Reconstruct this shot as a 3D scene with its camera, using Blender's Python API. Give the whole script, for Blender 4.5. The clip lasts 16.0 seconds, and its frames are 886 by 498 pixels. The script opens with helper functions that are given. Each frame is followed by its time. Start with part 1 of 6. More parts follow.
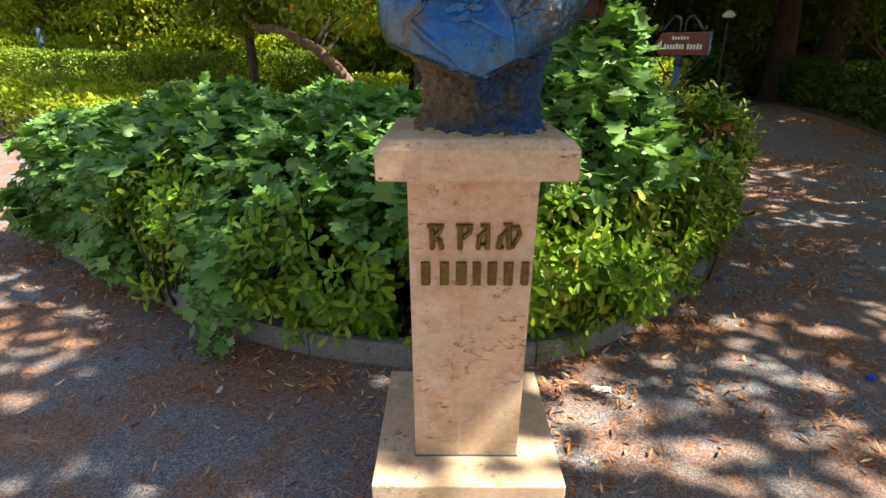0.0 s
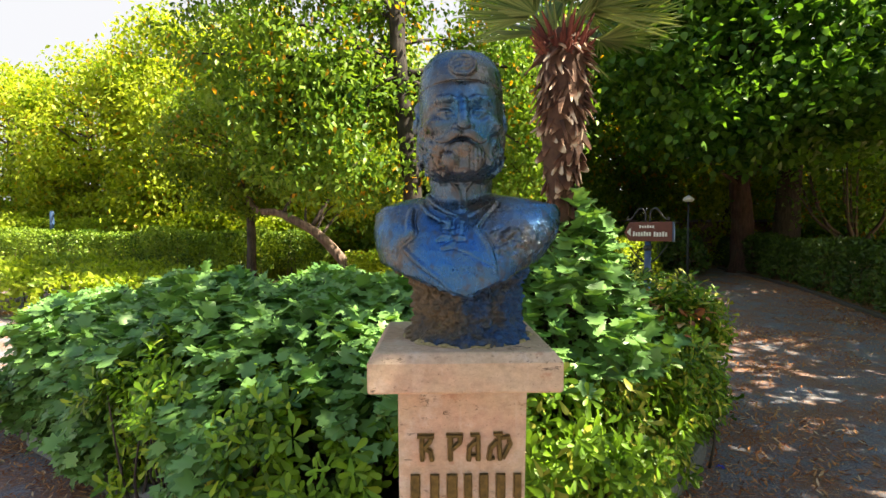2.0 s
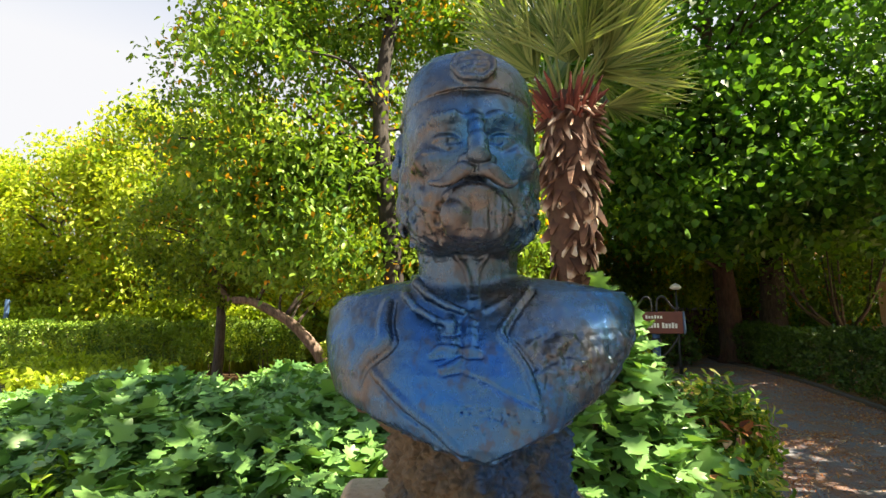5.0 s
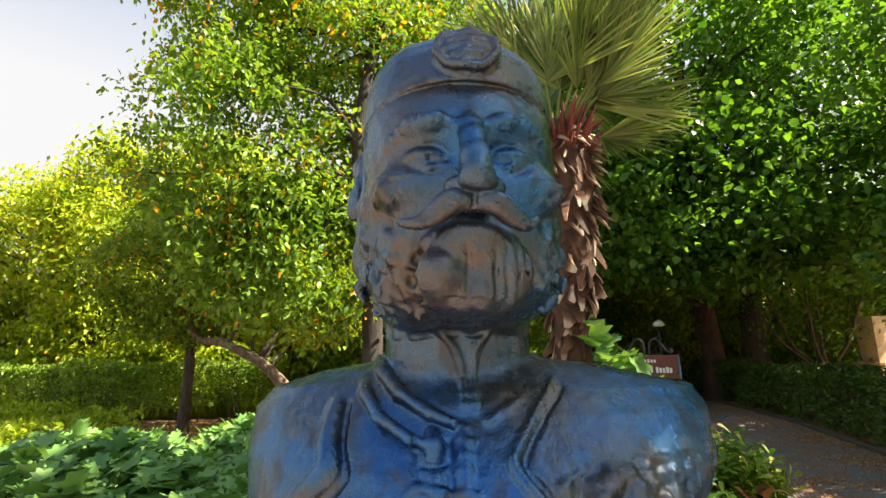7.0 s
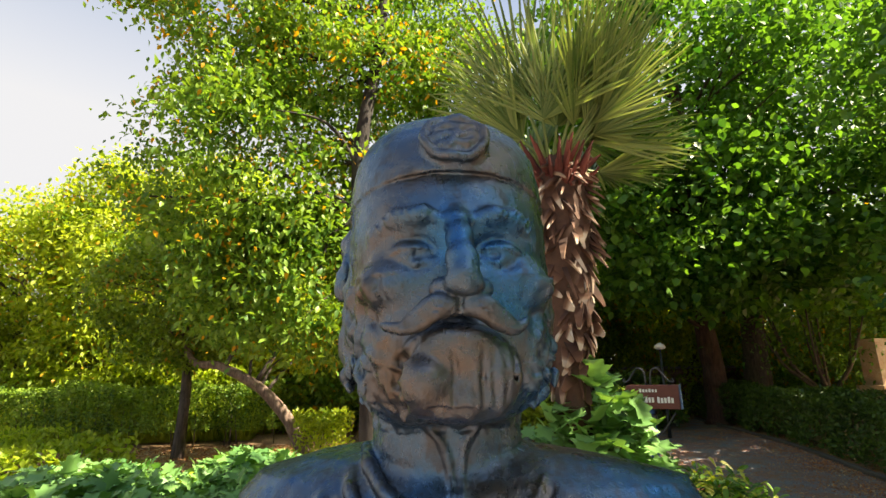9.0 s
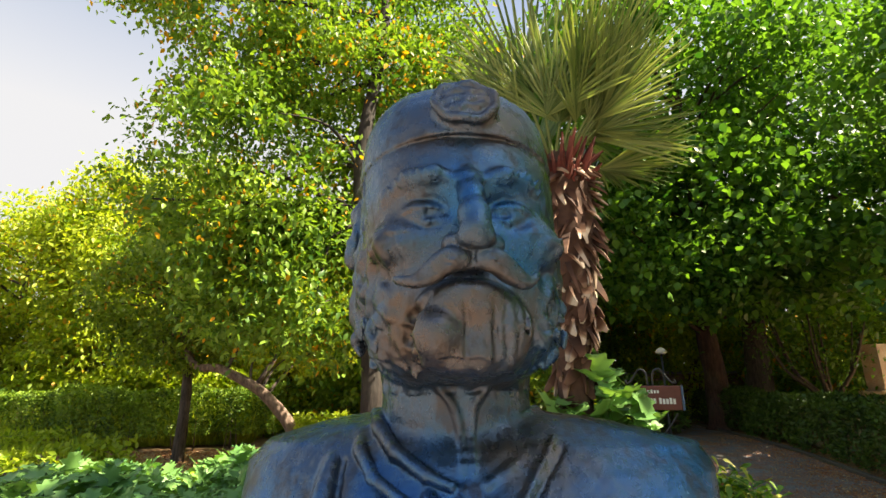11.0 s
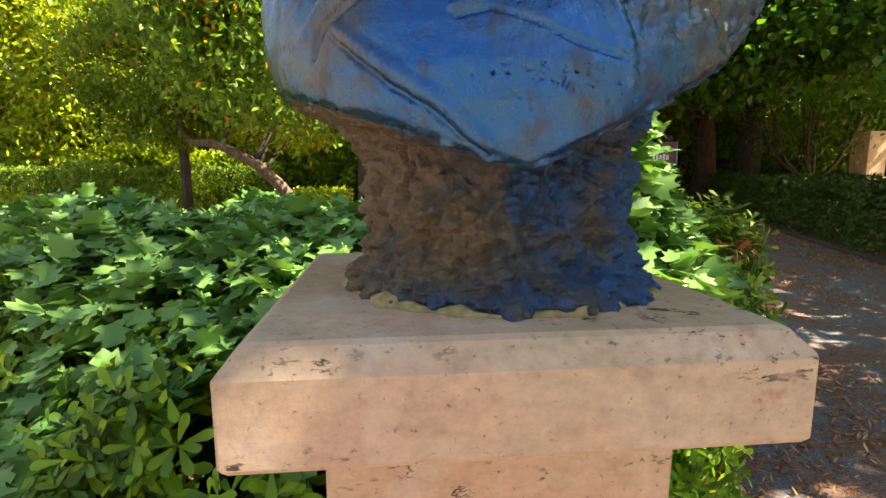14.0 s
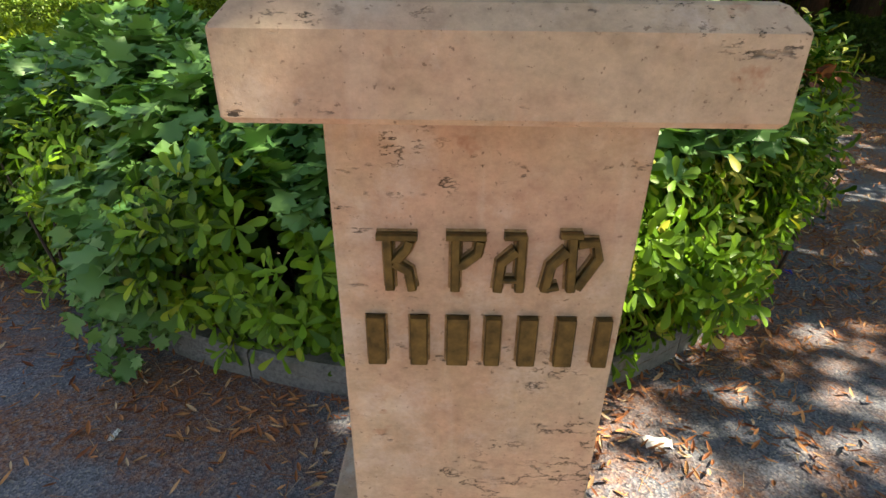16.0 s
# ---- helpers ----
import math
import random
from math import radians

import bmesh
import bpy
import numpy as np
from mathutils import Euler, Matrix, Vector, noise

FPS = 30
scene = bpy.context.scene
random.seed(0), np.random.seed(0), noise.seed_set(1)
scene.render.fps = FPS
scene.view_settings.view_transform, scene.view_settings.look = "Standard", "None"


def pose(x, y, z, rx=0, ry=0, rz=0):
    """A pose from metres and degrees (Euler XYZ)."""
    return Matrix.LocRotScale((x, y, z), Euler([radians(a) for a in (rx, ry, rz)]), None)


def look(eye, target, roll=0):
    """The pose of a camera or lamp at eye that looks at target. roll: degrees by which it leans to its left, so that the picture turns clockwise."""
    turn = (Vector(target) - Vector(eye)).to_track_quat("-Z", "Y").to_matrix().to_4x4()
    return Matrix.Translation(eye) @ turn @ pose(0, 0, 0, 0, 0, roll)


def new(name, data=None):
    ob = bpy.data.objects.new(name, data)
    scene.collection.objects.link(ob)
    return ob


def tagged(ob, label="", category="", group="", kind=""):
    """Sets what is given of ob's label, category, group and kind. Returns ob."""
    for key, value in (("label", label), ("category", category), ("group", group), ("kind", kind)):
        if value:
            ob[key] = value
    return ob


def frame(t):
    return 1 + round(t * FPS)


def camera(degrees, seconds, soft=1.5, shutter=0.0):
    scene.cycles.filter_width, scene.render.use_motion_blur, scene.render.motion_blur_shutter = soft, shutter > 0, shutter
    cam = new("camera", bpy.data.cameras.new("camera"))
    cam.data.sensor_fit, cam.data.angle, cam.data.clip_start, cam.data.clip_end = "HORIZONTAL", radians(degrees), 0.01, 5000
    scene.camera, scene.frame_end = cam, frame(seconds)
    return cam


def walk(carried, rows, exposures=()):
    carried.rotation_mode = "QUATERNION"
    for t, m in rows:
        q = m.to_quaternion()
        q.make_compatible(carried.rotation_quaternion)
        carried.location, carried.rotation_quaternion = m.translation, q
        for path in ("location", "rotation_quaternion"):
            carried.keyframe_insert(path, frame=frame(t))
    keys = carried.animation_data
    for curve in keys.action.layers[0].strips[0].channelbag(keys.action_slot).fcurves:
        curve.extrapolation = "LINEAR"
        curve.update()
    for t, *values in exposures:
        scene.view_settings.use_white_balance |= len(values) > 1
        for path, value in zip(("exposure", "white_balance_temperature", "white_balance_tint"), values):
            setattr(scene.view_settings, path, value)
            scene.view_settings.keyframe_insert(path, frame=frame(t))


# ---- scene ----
cam = camera(82.0, 16.0)
PATH = [
    (0, (-0.075, -1.477, 1.527), (-0.088, 0.393, 0.819), -0.1),
    (0.5, (-0.078, -1.495, 1.575), (-0.078, 0.442, 1.077), 0.0),
    (1, (-0.080, -1.512, 1.613), (-0.070, 0.214, 1.331), -0.1),
    (1.5, (-0.078, -1.520, 1.635), (-0.057, 0.344, 1.460), -0.3),
    (2, (-0.078, -1.529, 1.652), (-0.044, 0.447, 1.582), -0.3),
    (2.5, (-0.071, -1.534, 1.661), (-0.017, 0.572, 1.685), -0.4),
    (3, (-0.052, -1.525, 1.665), (0.026, 0.746, 1.762), -0.5),
    (3.5, (0.009, -1.486, 1.677), (0.097, 0.905, 1.863), -0.5),
    (4, (-0.046, -1.319, 1.671), (0.049, 1.215, 1.936), -0.4),
    (6.5, (-0.107, -0.678, 1.736), (0.106, 1.703, 2.170), -0.8),
    (7, (-0.076, -0.677, 1.761), (0.143, 1.664, 2.253), -0.9),
    (7.5, (-0.072, -0.686, 1.787), (0.133, 1.495, 2.311), -0.9),
    (8, (-0.067, -0.686, 1.807), (0.132, 1.424, 2.319), -0.9),
    (8.5, (-0.063, -0.691, 1.832), (0.124, 1.286, 2.313), -0.9),
    (9, (-0.062, -0.681, 1.839), (0.129, 1.343, 2.346), -0.9),
    (11.5, (-0.074, -0.671, 1.756), (0.299, 3.327, 2.803), -0.7),
    (12, (-0.064, -0.642, 1.709), (0.179, 1.953, 2.271), -0.6),
    (12.5, (-0.063, -0.616, 1.665), (0.163, 1.809, 2.009), -0.5),
    (13, (-0.078, -0.604, 1.609), (0.136, 1.702, 1.740), -0.4),
    (13.5, (-0.110, -0.618, 1.537), (0.102, 1.584, 1.412), -0.2),
    (14, (-0.112, -0.629, 1.472), (0.089, 1.339, 1.176), -0.1),
    (14.5, (-0.068, -0.633, 1.417), (0.124, 1.295, 0.924), -0.0),
    (15, (-0.044, -0.649, 1.382), (0.104, 1.239, 0.738), 0.2),
    (15.5, (-0.020, -0.689, 1.344), (0.004, 1.167, 0.599), 0.3),
    (16, (-0.047, -0.703, 1.328), (-0.065, 1.112, 0.490), 0.6),
]

walk(cam, [(t, look(eye, target, roll)) for t, eye, target, roll in PATH], exposures=[(0.0, 1.82, 6800, 10), (1.5, 2.2, 6800, 10), (4.0, 2.2, 6800, 10), (7.0, 2.2, 7000, 10), (9.0, 2.1, 7000, 10), (11.5, 2.1, 7000, 10), (13.5, 2.4, 7000, 11), (15.0, 1.85, 6800, 10), (16.0, 1.78, 6600, 8)])

# ---- light ----
SUN_AZ, SUN_EL = radians(105), radians(51)  # azimuth counted from +y towards +x
sun_dir = Vector((math.sin(SUN_AZ) * math.cos(SUN_EL), math.cos(SUN_AZ) * math.cos(SUN_EL), math.sin(SUN_EL)))
world = bpy.data.worlds.new("sky")
scene.world = world
world.use_nodes = True
wn = world.node_tree.nodes
wn.clear()
w_out, w_bg, w_sky = wn.new("ShaderNodeOutputWorld"), wn.new("ShaderNodeBackground"), wn.new("ShaderNodeTexSky")
w_sky.sky_type, w_sky.sun_disc = "NISHITA", False
w_sky.sun_elevation, w_sky.sun_rotation = SUN_EL, SUN_AZ
w_sky.air_density, w_sky.dust_density, w_sky.ozone_density = 1.0, 1.0, 1.5
w_bg.inputs["Strength"].default_value = 0.06
world.node_tree.links.new(w_sky.outputs[0], w_bg.inputs[0])
# white haze all round, up to the middle of the sky
w_haze, w_mix, w_at, w_xyz, w_map = (wn.new("ShaderNode" + k) for k in ("Background", "MixShader", "TexCoord", "SeparateXYZ", "MapRange"))
w_haze.inputs[0].default_value = (0.2, 0.207, 0.223, 1)
for k, v in ((1, 0.42), (2, 0.75), (3, 1.0), (4, 0.0)):
    w_map.inputs[k].default_value = v
for a, b in ((w_at.outputs["Generated"], w_xyz.inputs[0]), (w_xyz.outputs[2], w_map.inputs[0]), (w_map.outputs[0], w_mix.inputs[0]),
             (w_bg.outputs[0], w_mix.inputs[1]), (w_haze.outputs[0], w_mix.inputs[2]), (w_mix.outputs[0], w_out.inputs[0])):
    world.node_tree.links.new(a, b)
sun = new("sun", bpy.data.lights.new("sun", "SUN"))
sun.data.energy, sun.data.angle, sun.data.color = 5.0, radians(0.53), (1.0, 0.88, 0.7)
sun.matrix_world = look(sun_dir * 60, (0, 0, 0))

# ---- helpers for meshes ----
def mesh_arrays(name, verts, faces, mat=None, smooth=False):
    """A mesh from an (n, 3) array and a list of (m, k) index arrays."""
    me = bpy.data.meshes.new(name)
    verts = np.asarray(verts, dtype=np.float32)
    faces = [np.asarray(f, dtype=np.int32) for f in faces if len(f)]
    me.vertices.add(len(verts))
    me.vertices.foreach_set("co", verts.ravel())
    loops = np.concatenate([f.ravel() for f in faces])
    sizes = np.concatenate([np.full(len(f), f.shape[1], np.int32) for f in faces])
    me.loops.add(len(loops))
    me.loops.foreach_set("vertex_index", loops)
    me.polygons.add(len(sizes))
    me.polygons.foreach_set("loop_start", np.concatenate([[0], np.cumsum(sizes)[:-1]]).astype(np.int32))
    me.polygons.foreach_set("use_smooth", np.full(len(sizes), smooth))
    me.update(calc_edges=True)
    me.validate()
    if mat:
        me.materials.append(mat)
    return me


def child(name, me, parent, label=""):
    ob = new(name, me)
    ob.parent = parent
    return tagged(ob, label)


def bm_mesh(name, bm, mat, smooth=False):
    me = bpy.data.meshes.new(name)
    bm.normal_update()
    bm.to_mesh(me)
    bm.free()
    me.materials.append(mat)
    if smooth:
        me.polygons.foreach_set("use_smooth", [True] * len(me.polygons))
    return me


def thing(name, label, category, at=(0, 0, 0), group="", kind=""):
    ob = new(name)
    ob.location = at
    ob.empty_display_size = 0.05
    return tagged(ob, label, category, group, kind)


def tube(points, radii, sides=8, wob=0.0, rng=None):
    """Vertices and quads of a tapered tube along points, with closed ends."""
    pts = [Vector(p) for p in points]
    verts, quads = [], []
    side = Vector((1, 0, 0))
    for i, p in enumerate(pts):
        d = (pts[min(i + 1, len(pts) - 1)] - pts[max(i - 1, 0)]).normalized()
        side = (side - d * side.dot(d))
        side = side.normalized() if side.length > 1e-4 else d.orthogonal().normalized()
        up = d.cross(side)
        for k in range(sides):
            a = 2 * math.pi * k / sides
            r = radii[i] * (1 + (wob * (rng.random() - 0.5) if rng else 0))
            verts.append(p + (side * math.cos(a) + up * math.sin(a)) * r)
    for i in range(len(pts) - 1):
        for k in range(sides):
            a, b = i * sides + k, i * sides + (k + 1) % sides
            quads.append((a, b, b + sides, a + sides))
    n = len(verts)
    verts += [pts[0], pts[-1]]
    for k in range(sides):
        quads.append((n, (k + 1) % sides, k, k))
        quads.append((n + 1, n - sides + k, n - sides + (k + 1) % sides, n - sides + (k + 1) % sides))
    tris = [q[:3] for q in quads if q[2] == q[3]]
    return np.array([tuple(v) for v in verts]), np.array([q for q in quads if q[2] != q[3]]), np.array(tris)


def join(pieces):
    """One (verts, quads, tris) out of many."""
    vs, qs, ts, n = [], [], [], 0
    for v, q, t in pieces:
        vs.append(v)
        qs.append(np.asarray(q, int).reshape(-1, 4) + n)
        ts.append(np.asarray(t, int).reshape(-1, 3) + n)
        n += len(v)
    return np.concatenate(vs), np.concatenate(qs), np.concatenate(ts)


def curve_points(points, n):
    """A Catmull-Rom line through points, n steps a span."""
    p = [Vector(points[0])] + [Vector(q) for q in points] + [Vector(points[-1])]
    out = []
    for i in range(1, len(p) - 2):
        for k in range(n):
            t = k / n
            a, b, c, d = p[i - 1], p[i], p[i + 1], p[i + 2]
            out.append(0.5 * (2 * b + (c - a) * t + (2 * a - 5 * b + 4 * c - d) * t * t + (3 * b - a - 3 * c + d) * t ** 3))
    return out + [p[-2]]


# leaf shapes: outline in the xy plane, stem at the origin, tip along +y, folded along the middle
def leaf_shape(half, fold=0.25, droop=0.15):
    """half: (x, y) of the right edge from stem to tip. Gives verts and triangles."""
    right = half[1:-1]
    n = len(right)
    v = [(0, 0, 0)] + [(0, y, -droop * y * y) for x, y in right] + [(0, half[-1][1], -droop * half[-1][1] ** 2)]
    v += [(x, y, fold * abs(x) - droop * y * y) for x, y in right] + [(-x, y, fold * abs(x) - droop * y * y) for x, y in right]
    tip = n + 1
    tris = []
    for s in (0, 1):
        o = n + 2 + s * n
        f = (lambda a, b, c: (a, b, c)) if s == 0 else (lambda a, b, c: (a, c, b))
        tris.append(f(0, o, 1))
        for i in range(n - 1):
            tris += [f(1 + i, o + i, o + i + 1), f(1 + i, o + i + 1, 2 + i)]
        tris.append(f(n, o + n - 1, tip))
    return np.array(v, float), np.array(tris)


def place_leaves(shape, pos, up, ahead, size):
    """Copies of a leaf shape: verts and triangles, at pos, with the leaf's normal near up and its tip along ahead."""
    v, t = shape
    pos, up, ahead = (np.asarray(a, float) for a in (pos, up, ahead))
    y = ahead / np.linalg.norm(ahead, axis=1, keepdims=True)
    z = up - y * np.sum(up * y, axis=1, keepdims=True)
    z /= np.linalg.norm(z, axis=1, keepdims=True) + 1e-9
    x = np.cross(y, z)
    s = np.asarray(size, float)[:, None, None]
    w = (v[None, :, 0:1] * x[:, None] + v[None, :, 1:2] * y[:, None] + v[None, :, 2:3] * z[:, None]) * s + pos[:, None]
    tri = t[None] + (np.arange(len(pos)) * len(v))[:, None, None]
    return w.reshape(-1, 3), tri.reshape(-1, 3)


def unit(rng, n):
    a = rng.normal(size=(n, 3))
    return a / np.linalg.norm(a, axis=1, keepdims=True)


# ---- materials ----
def material(name):
    m = bpy.data.materials.new(name)
    m.use_nodes = True
    nt = m.node_tree
    nt.nodes.clear()
    out = nt.nodes.new("ShaderNodeOutputMaterial")
    return m, nt, out


def node(nt, kind, ins=None, operation=""):
    n = nt.nodes.new(kind)
    if operation:
        n.operation = operation
    for k, v in (ins or {}).items():
        if isinstance(v, bpy.types.NodeSocket):
            nt.links.new(v, n.inputs[k])
        else:
            n.inputs[k].default_value = v
    return n


def ramp(nt, fac, stops):
    r = nt.nodes.new("ShaderNodeValToRGB")
    nt.links.new(fac, r.inputs[0])
    els = r.color_ramp.elements
    while len(els) < len(stops):
        els.new(0.5)
    for e, (p, c) in zip(els, stops):
        e.position = p
        e.color = (*c, 1) if len(c) == 3 else c
    return r.outputs[0]


def grey(v):
    return (v, v, v)


def mix(nt, fac, a, b, blend="MIX"):
    n = nt.nodes.new("ShaderNodeMix")
    n.data_type, n.blend_type = "RGBA", blend
    for sock, v in ((n.inputs[0], fac), (n.inputs[6], a), (n.inputs[7], b)):
        if isinstance(v, bpy.types.NodeSocket):
            nt.links.new(v, sock)
        else:
            sock.default_value = v if isinstance(v, (int, float)) else (*v, 1)
    return n.outputs[2]


def noise_tex(nt, scale, detail=4, rough=0.55, vec=None, stretch=None, kind="ShaderNodeTexNoise"):
    if vec is None:
        vec = node(nt, "ShaderNodeTexCoord").outputs["Object"]
    if stretch:
        vec = node(nt, "ShaderNodeMapping", {"Vector": vec, "Scale": stretch}).outputs[0]
    n = node(nt, kind, {"Vector": vec, "Scale": scale})
    if kind == "ShaderNodeTexNoise":
        n.inputs["Detail"].default_value, n.inputs["Roughness"].default_value = detail, rough
    return n.outputs[0]


def world_pos(nt):
    return node(nt, "ShaderNodeNewGeometry").outputs["Position"]


def surface(nt, out, colour, rough=0.8, metal=0.0, height=None, bump=0.3, dist=0.01, spec=0.5):
    p = node(nt, "ShaderNodeBsdfPrincipled", {"Metallic": metal, "Specular IOR Level": spec})
    for key, v in (("Base Color", colour), ("Roughness", rough)):
        if isinstance(v, bpy.types.NodeSocket):
            nt.links.new(v, p.inputs[key])
        else:
            p.inputs[key].default_value = v if isinstance(v, (int, float)) else (*v, 1)
    if height is not None:
        b = node(nt, "ShaderNodeBump", {"Strength": bump, "Distance": dist, "Height": height})
        nt.links.new(b.outputs[0], p.inputs["Normal"])
    nt.links.new(p.outputs[0], out.inputs[0])
    return p


def foliage(name, dark, light, odd=None, odd_share=0.0, glow=0.45, gloss=0.35, per_object=False):
    """Leaves: a colour between dark and light for each leaf, with light let through."""
    m, nt, out = material(name)
    if per_object:
        rnd = node(nt, "ShaderNodeObjectInfo").outputs["Random"]
    else:
        rnd = node(nt, "ShaderNodeNewGeometry").outputs["Random Per Island"]
    big = noise_tex(nt, 0.9, 2, vec=world_pos(nt))
    f2 = node(nt, "ShaderNodeMath", {0: rnd, 1: 0.6}, operation="MULTIPLY")
    f3 = node(nt, "ShaderNodeMath", {0: big, 1: f2.outputs[0]}, operation="ADD")
    stops = [(0.45, dark), (0.95, light)]
    col = ramp(nt, f3.outputs[0], stops)
    if odd:
        pick = node(nt, "ShaderNodeMath", {0: rnd, 1: 7.31}, operation="MULTIPLY")
        frac = node(nt, "ShaderNodeMath", {0: pick.outputs[0]}, operation="FRACT")
        patch = noise_tex(nt, 0.55, 2, vec=world_pos(nt))
        lim = node(nt, "ShaderNodeMath", {0: ramp(nt, patch, [(0.47, grey(0.1)), (0.62, grey(1))]), 1: odd_share * 3.5}, operation="MULTIPLY")
        less = node(nt, "ShaderNodeMath", {0: frac.outputs[0], 1: lim.outputs[0]}, operation="LESS_THAN")
        col = mix(nt, less.outputs[0], col, odd)
    p = node(nt, "ShaderNodeBsdfPrincipled", {"Base Color": col, "Roughness": 0.5 - 0.2 * gloss, "Specular IOR Level": gloss})
    warm = mix(nt, 1.0, col, (1.35, 1.32, 0.5), "MULTIPLY")
    tr = node(nt, "ShaderNodeBsdfTranslucent", {"Color": warm})
    ms = node(nt, "ShaderNodeMixShader", {0: glow, 1: p.outputs[0], 2: tr.outputs[0]})
    nt.links.new(ms.outputs[0], out.inputs[0])
    return m


# ground and stone
m_earth, nt, out = material("earth")
pos = world_pos(nt)
e1 = noise_tex(nt, 0.35, 4, vec=pos)
e2 = noise_tex(nt, 14, 5, 0.7, vec=pos)
ec = ramp(nt, e2, [(0.3, (0.05, 0.028, 0.014)), (0.5, (0.2, 0.11, 0.055)), (0.7, (0.46, 0.28, 0.14))])
ec = mix(nt, ramp(nt, e1, [(0.4, grey(0)), (0.65, grey(0.5))]), ec, (0.27, 0.2, 0.12))
surface(nt, out, ec, 0.95, height=e2, bump=0.6, dist=0.02)

# paler than the earth: sunlight on the far ground is put into this colour
m_sand_sunlit, nt, out = material("dry sandy soil lightened for sun")
pos = world_pos(nt)
e1 = noise_tex(nt, 0.6, 4, vec=pos)
e2 = noise_tex(nt, 16, 5, 0.7, vec=pos)
ec = ramp(nt, e2, [(0.3, (0.14, 0.085, 0.04)), (0.5, (0.34, 0.22, 0.12)), (0.7, (0.5, 0.36, 0.21))])
ec = mix(nt, ramp(nt, e1, [(0.45, grey(0)), (0.65, grey(0.6))]), ec, (0.3, 0.28, 0.1))
surface(nt, out, ec, 0.95, height=e2, bump=0.5, dist=0.02)

m_asphalt, nt, out = material("asphalt")
pos = world_pos(nt)
chips = node(nt, "ShaderNodeTexVoronoi", {"Vector": pos, "Scale": 150.0})
chip = node(nt, "ShaderNodeSeparateColor", {0: chips.outputs["Color"]}).outputs[0]
grit = noise_tex(nt, 90, 3, 0.75, vec=pos)
patch = noise_tex(nt, 1.3, 5, 0.6, vec=pos)
stain = noise_tex(nt, 1.9, 6, 0.66, vec=node(nt, "ShaderNodeMapping", {"Vector": pos, "Location": (4.0, 9.0, 0.0)}).outputs[0])
fine = noise_tex(nt, 34, 4, 0.75, vec=pos)
ac = ramp(nt, chip, [(0.0, (0.06, 0.067, 0.084)), (0.55, (0.155, 0.17, 0.21)), (0.85, (0.24, 0.25, 0.27)), (1.0, (0.36, 0.33, 0.29))])
ac = mix(nt, 0.55, ac, ramp(nt, grit, [(0.3, grey(0.22)), (0.7, grey(0.8))]), "OVERLAY")
ac = mix(nt, ramp(nt, patch, [(0.4, grey(0.0)), (0.7, grey(0.4))]), ac, (0.17, 0.15, 0.125))
sf = node(nt, "ShaderNodeMath", {0: ramp(nt, stain, [(0.43, grey(0)), (0.57, grey(1))]), 1: ramp(nt, fine, [(0.36, grey(0.1)), (0.58, grey(1.0))])}, operation="MULTIPLY")
ac = mix(nt, sf.outputs[0], ac, ramp(nt, chip, [(0.0, (0.12, 0.045, 0.02)), (1.0, (0.36, 0.17, 0.08))]))
ah = node(nt, "ShaderNodeMath", {0: chips.outputs["Distance"], 1: grit}, operation="SUBTRACT")
surface(nt, out, ac, 0.85, height=ah.outputs[0], bump=0.6, dist=0.004)

m_kerb, nt, out = material("kerb concrete")
k1 = noise_tex(nt, 60, 4, 0.7, vec=world_pos(nt))
k2 = noise_tex(nt, 5, 4, 0.6, vec=world_pos(nt))
kc = ramp(nt, k1, [(0.3, (0.1, 0.105, 0.11)), (0.7, (0.3, 0.3, 0.29))])
kc = mix(nt, ramp(nt, k2, [(0.4, grey(0)), (0.7, grey(0.6))]), kc, (0.36, 0.35, 0.32))
surface(nt, out, kc, 0.9, height=k1, bump=0.5, dist=0.004)

# kerb by the hedge: deep shade put into a darker concrete colour
m_kerb_shade, nt, out = material("kerb concrete darkened for shade")
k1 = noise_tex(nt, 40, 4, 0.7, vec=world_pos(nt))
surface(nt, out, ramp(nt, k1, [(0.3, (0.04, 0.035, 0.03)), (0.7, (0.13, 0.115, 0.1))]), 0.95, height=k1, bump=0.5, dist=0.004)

m_stone, nt, out = material("travertine")
pos = world_pos(nt)
def moved(x, y, z):
    return node(nt, "ShaderNodeMapping", {"Vector": pos, "Location": (x, y, z)}).outputs[0]


t1 = noise_tex(nt, 3.0, 5, 0.6, vec=pos)
t2 = noise_tex(nt, 48, 8, 0.76, vec=pos, stretch=(0.9, 0.9, 1.2))
t3 = noise_tex(nt, 160, 4, 0.7, vec=pos)
sc = ramp(nt, t1, [(0.3, (0.43, 0.31, 0.195)), (0.5, (0.51, 0.395, 0.275)), (0.7, (0.56, 0.46, 0.36))])
pink = noise_tex(nt, 3.4, 5, 0.62, vec=moved(2.0, 6.0, 1.3))
sc = mix(nt, ramp(nt, pink, [(0.46, grey(0)), (0.64, grey(0.6))]), sc, (0.55, 0.32, 0.225))
pale = noise_tex(nt, 9, 6, 0.68, vec=moved(7.0, 3.0, 1.0))
sc = mix(nt, ramp(nt, pale, [(0.54, grey(0)), (0.68, grey(0.55))]), sc, (0.64, 0.57, 0.5))
grime = noise_tex(nt, 6, 6, 0.72, vec=moved(1.0, 8.0, 4.0))
sc = mix(nt, ramp(nt, grime, [(0.52, grey(0)), (0.7, grey(0.3))]), sc, (0.3, 0.23, 0.15))
drip = noise_tex(nt, 16, 4, 0.6, vec=pos, stretch=(1.5, 1.5, 0.12))
sc = mix(nt, ramp(nt, drip, [(0.56, grey(0)), (0.74, grey(0.35))]), sc, (0.66, 0.59, 0.51))
